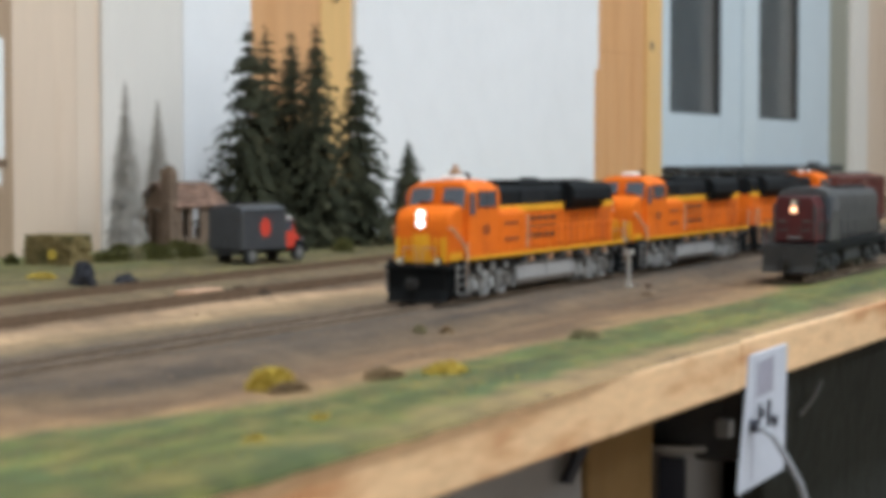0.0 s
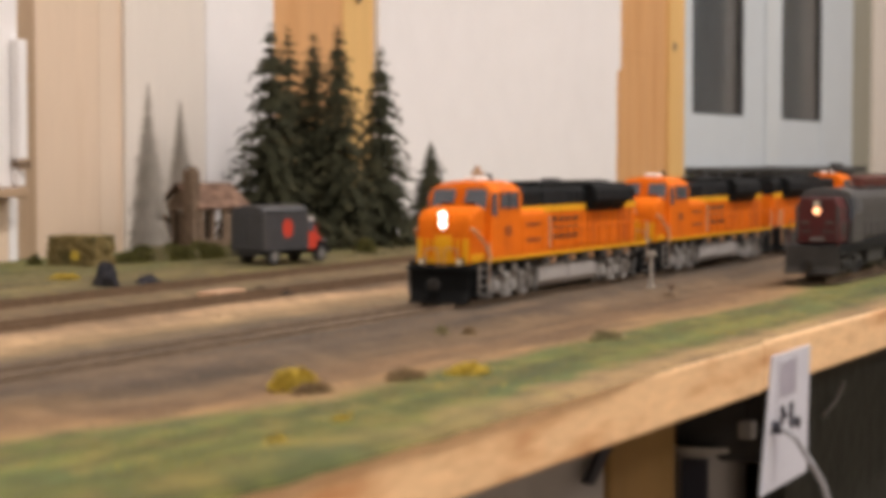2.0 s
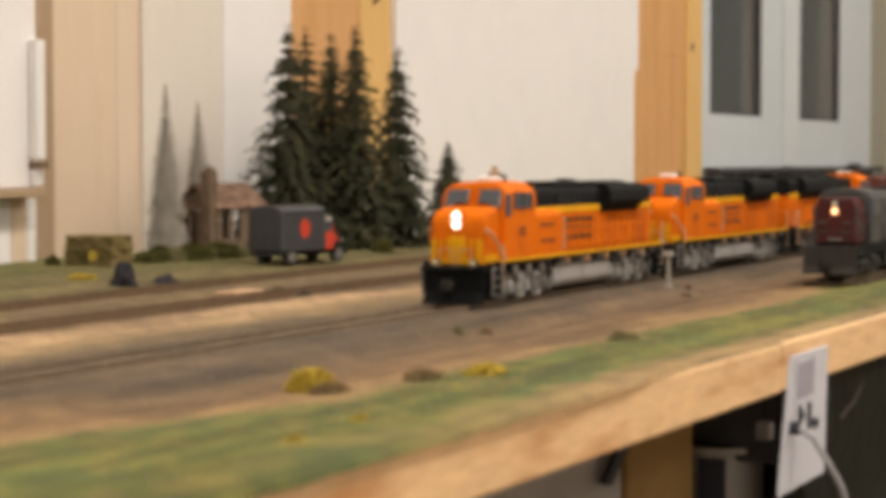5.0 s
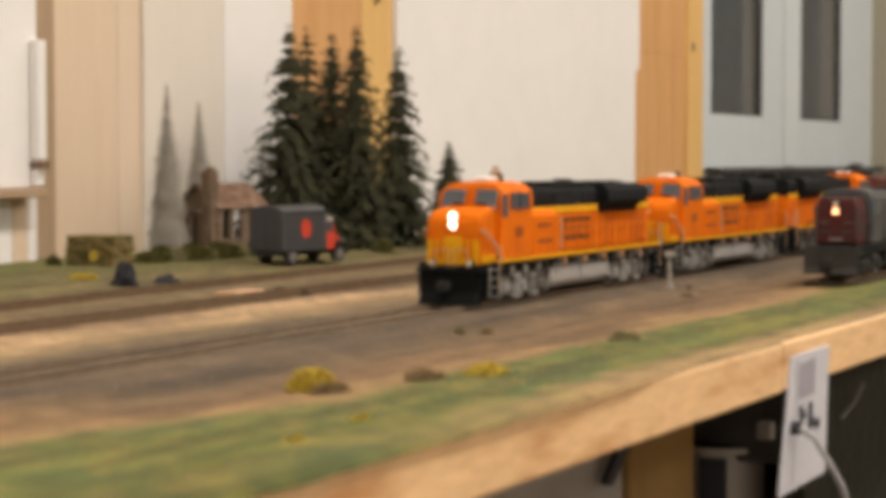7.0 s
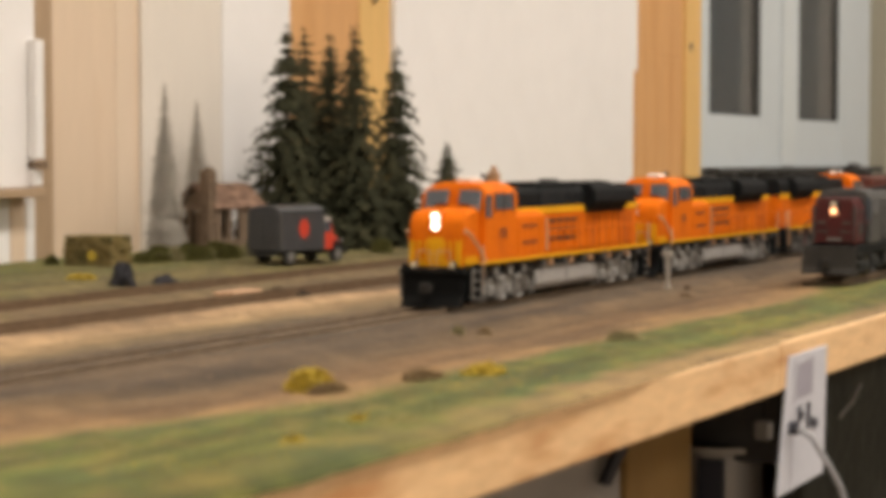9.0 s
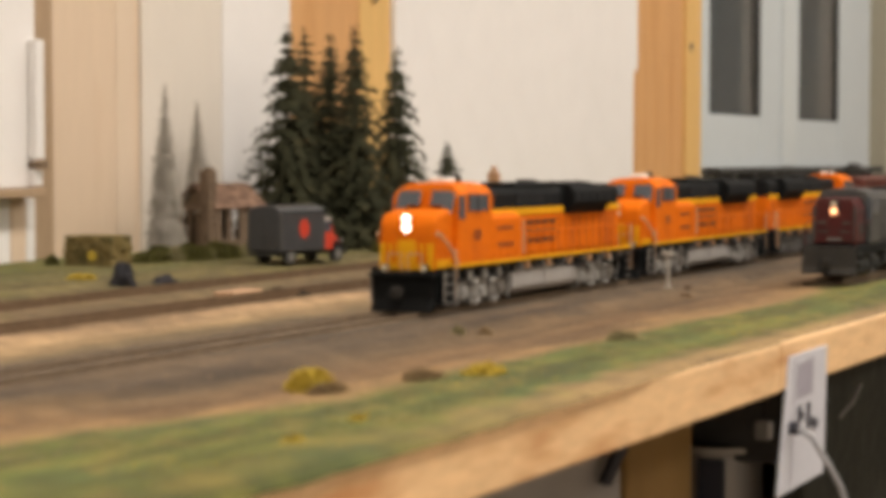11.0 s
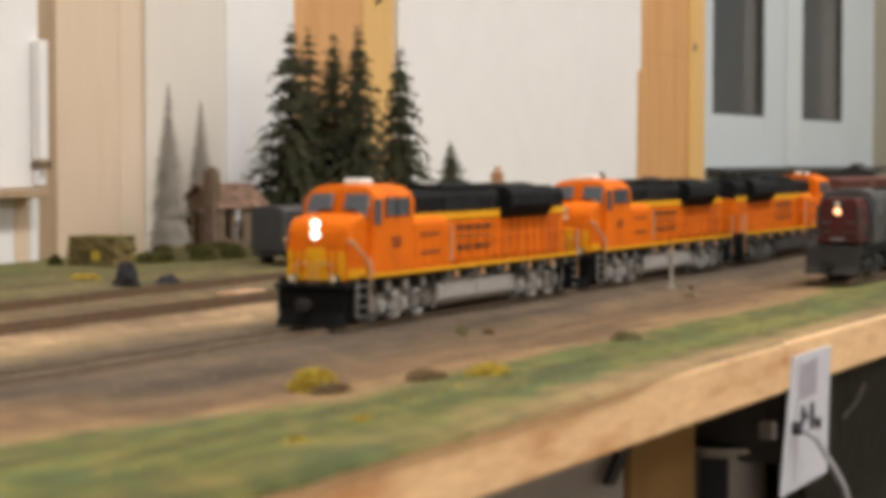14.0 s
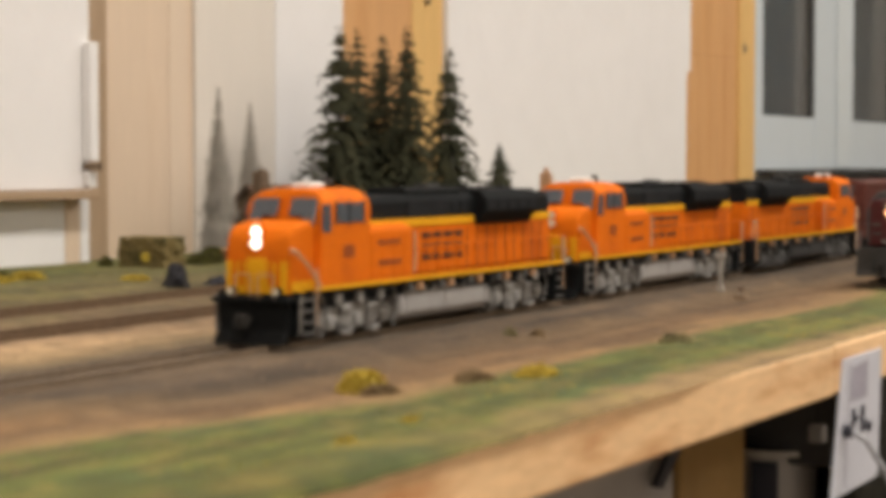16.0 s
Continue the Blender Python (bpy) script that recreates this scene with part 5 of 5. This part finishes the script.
def under_the_board():
    # notice on the board edge
    e = empty("notice", "white paper notice with marker writing on the board edge", "notice")
    e.matrix_basis = pose(0.7145, EDGE_Y - 0.0028, -0.0112, 0, -1.0, 0)
    part("sheet", prism([(8.7, 0.5), (58.8, 0), (53.7, -51.5), (-7.2, -51.5)], "y", -1.2, 0, 0.2, u=MM), PAPER, e, "white paper sheet")
    part("printed_block", prism([(17.5, -3.5), (39.5, -2.5), (38.0, -17), (15.5, -17)], "y", -1.35, -1.25, u=MM), INKG, e, "grey printed block")
    # shade of a crease drawn as a grey strip on the flat sheet
    part("fold_shade", prism([(14.4, -2), (15.6, -2), (8.6, -49), (7.4, -49)], "y", -1.35, -1.25, u=MM), INKG, e)
    for x, w, z0, z1 in ((17.4, 3.8, -26.2, -19.8), (22.4, 2.6, -25.6, -22.6), (29.4, 4.4, -30.2, -20.0), (36.0, 2.6, -30.0, -26.6), (39.6, 4.4, -31.4, -27.8)):
        part("ink_mark", prism([(x, z1), (x + w, z1), (x + w - 0.8, z0), (x - 0.8, z0)], "y", -1.7, -1.25, u=MM), INK, e, "black marker stroke")
    e = empty("plug", "black plug with a grey cable in the board edge", "plug")
    e.matrix_basis = pose(0.7435, EDGE_Y - 0.0045, -0.0452)
    part("plug_body", rod((-0.0214, 0.002, 0.0073), (-0.0214, -0.0030, 0.0073), 0.0026), INK, e)
    part("cable", pipe([(-0.0214, -0.0030, 0.0073), (-0.0215, -0.0085, 0.0040), (-0.0170, -0.0135, -0.0063), (-0.0104, -0.0165, -0.0156), (-0.0014, -0.0185, -0.0311), (0.0020, -0.0190, -0.0451)], 0.0012, sides=8), CABLE, e)
    # store below the layout
    e = empty("cupboard", "brown chipboard cupboard under the layout", "cupboard")
    e.matrix_basis = pose(0.7556, 0.30, -0.95)
    part("door", box(0, 0.080, 0, 0.018, 0, 0.925, 0.002), BOXBOARD, e, "brown chipboard door")
    part("door", box(-0.26, -0.002, 0.002, 0.018, 0, 0.925, 0.002), TUB, e, "grey-mauve door")
    part("side", box(0.0, 0.080, 0.0185, 0.08, 0, 0.925, 0.002), BOXBOARD, e)
    part("bracket", prism([(-0.036, 0.8850), (-0.029, 0.8830), (-0.010, 0.8955), (-0.006, 0.903), (-0.018, 0.899)], "y", -0.004, -0.001), INK, e, "black metal bracket")
    e = empty("shelf", "dark low shelf under the layout", "shelf")
    e.matrix_basis = pose(0.845, 0.27, -0.95)
    part("shelf_board", box(0, 0.9, 0, 0.36, 0.795, 0.816, 0.002), BOXBOARD, e)
    for x in (0.02, 0.86):
        part("support", box(x, x + 0.02, 0.01, 0.35, 0, 0.7945, 0.002), BOXBOARD, e)
    e = empty("jar", "grey plastic jar with a pale rim on the shelf", "jar")
    e.matrix_basis = pose(0.876, 0.300, -0.1338)
    part("jar_body", rod((0, 0, 0), (0, 0, 0.0650), 0.0196, sides=36), TUB, e)
    bm = pipe([(0.0222 * math.cos(a * math.pi / 18), 0.0222 * math.sin(a * math.pi / 18), 0.0640) for a in range(37)], 0.0015, sides=8)
    part("rim", bm, CONCRETE, e, "thin pale rim")
    # black disc paints the shaded interior on top of the solid body
    part("mouth_shade", rod((0, 0, 0.0648), (0, 0, 0.0665), 0.0185, sides=24), BLACK, e, "black disc for the shaded inside of the jar")
    bm = box(-0.0206, -0.0178, -0.008, 0.005, 0.002, 0.0600, 0.0008)
    part("jar_label", bm, INK, e, "dark upright label")
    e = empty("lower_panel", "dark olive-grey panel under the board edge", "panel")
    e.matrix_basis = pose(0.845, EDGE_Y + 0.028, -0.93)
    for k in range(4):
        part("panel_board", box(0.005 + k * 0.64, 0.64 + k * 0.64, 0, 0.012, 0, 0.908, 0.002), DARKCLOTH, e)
    part("hook", pipe([(0.052, -0.003, 0.874), (0.064, -0.006, 0.8805), (0.078, -0.006, 0.8875)], 0.0010), STEEL, e, "thin grey hook")


# ---------------------------------------------------------------- build
room()
window()
ceiling_and_fill_lights()
layout_board()
SLOPE = 0.0292
TURN = math.degrees(math.atan(SLOPE))
track("track_main", (0.12, rail_y(0.12)), (3.4, rail_y(3.4)), 150, "main track with brown rails and dark ties")
track("track_near", (1.052, 0.2985 + 0.007 * 0.0349), (2.4, 0.2985 + 1.355 * 0.0349), 40, "near siding with brown rails")
track("track_yard", (0.35, 0.490), (2.6, 0.600), 120, "yard track with brown rails", DUSTTIE, DUSTRAIL)
track("track_wall", (0.45, 0.565), (2.6, 0.700), 120, "yard track by the grass", DUSTTIE, DUSTRAIL)
for item in ((SILVER, TANKM, LIT, "orange and yellow road diesel with black roof leading the train"),
             (SILVER, TANKM, LENS, "orange and yellow road diesel coupled second in the train"),
             (GRIME, DARKGREY, LENS, "orange and yellow road diesel running backwards with dark tank")):
    TRAIN.append(locomotive(*item))
TRAIN.append(boxcar())
parked = road_switcher()
parked.matrix_basis = pose(1.045, 0.2985, 0, 0, 0, 2.0)
scenery_things()
under_the_board()
scenery_cover()

# ---------------------------------------------------------------- what moves
# seconds and metres travelled along the main track
TRAVEL = [(0.0, 0.0), (4.0, 0.0003), (4.4, 0.0010), (5.2, 0.0050), (6.1, 0.0086), (6.5, 0.0088), (7.0, 0.0089), (7.5, 0.0103), (8.0, 0.0143), (8.5, 0.0192),
          (9.0, 0.0250), (10.2, 0.0410), (11.5, 0.0632), (12.0, 0.0748), (12.5, 0.0870), (13.0, 0.1018), (13.5, 0.1182), (14.0, 0.1368),
          (14.5, 0.1555), (15.0, 0.1752), (15.5, 0.1950), (16.0, 0.2155)]


def travelled(t):
    """Smooth, never backwards, between the places in TRAVEL."""
    k = max(i for i in range(len(TRAVEL) - 1) if TRAVEL[i][0] <= t)
    slope = [(b[1] - a[1]) / (b[0] - a[0]) for a, b in zip(TRAVEL, TRAVEL[1:])]

    def tangent(i):
        if i == 0 or i == len(slope):
            return slope[0] if i == 0 else slope[-1]
        p, q = slope[i - 1], slope[i]
        return 0.0 if p * q <= 0 else 2 * p * q / (p + q)
    (ta, sa), (tb, sb) = TRAVEL[k], TRAVEL[k + 1]
    w = tb - ta
    u = (t - ta) / w
    return ((1 + 2 * u) * (1 - u) ** 2 * sa + u * (1 - u) ** 2 * w * tangent(k) + u * u * (3 - 2 * u) * sb + u * u * (u - 1) * w * tangent(k + 1))


def motions():
    times = [0.2 * i for i in range(81)]
    fronts = [(0.7773, 1), (0.7773 + 0.2604, 1), (0.7773 + 3 * 0.2604, -1), (0.7773 + 3 * 0.2604, 1)]
    facing = {}
    for vehicle, (front, way) in zip(TRAIN, fronts):
        facing[vehicle.name] = way
        rows = []
        for t in times:
            x = front - travelled(t) * math.cos(math.radians(TURN))
            rows.append((t, pose(x, rail_y(x), 0, 0, 0, TURN if way > 0 else TURN + 180)))
        walk(vehicle, rows)
    for w, x, r, vehicle in WHEELS:
        way = facing[vehicle.name]
        walk(w, [(t, pose(x, 0, r, 0, -way * math.degrees(travelled(t) / r), 0)) for t in times])


motions()
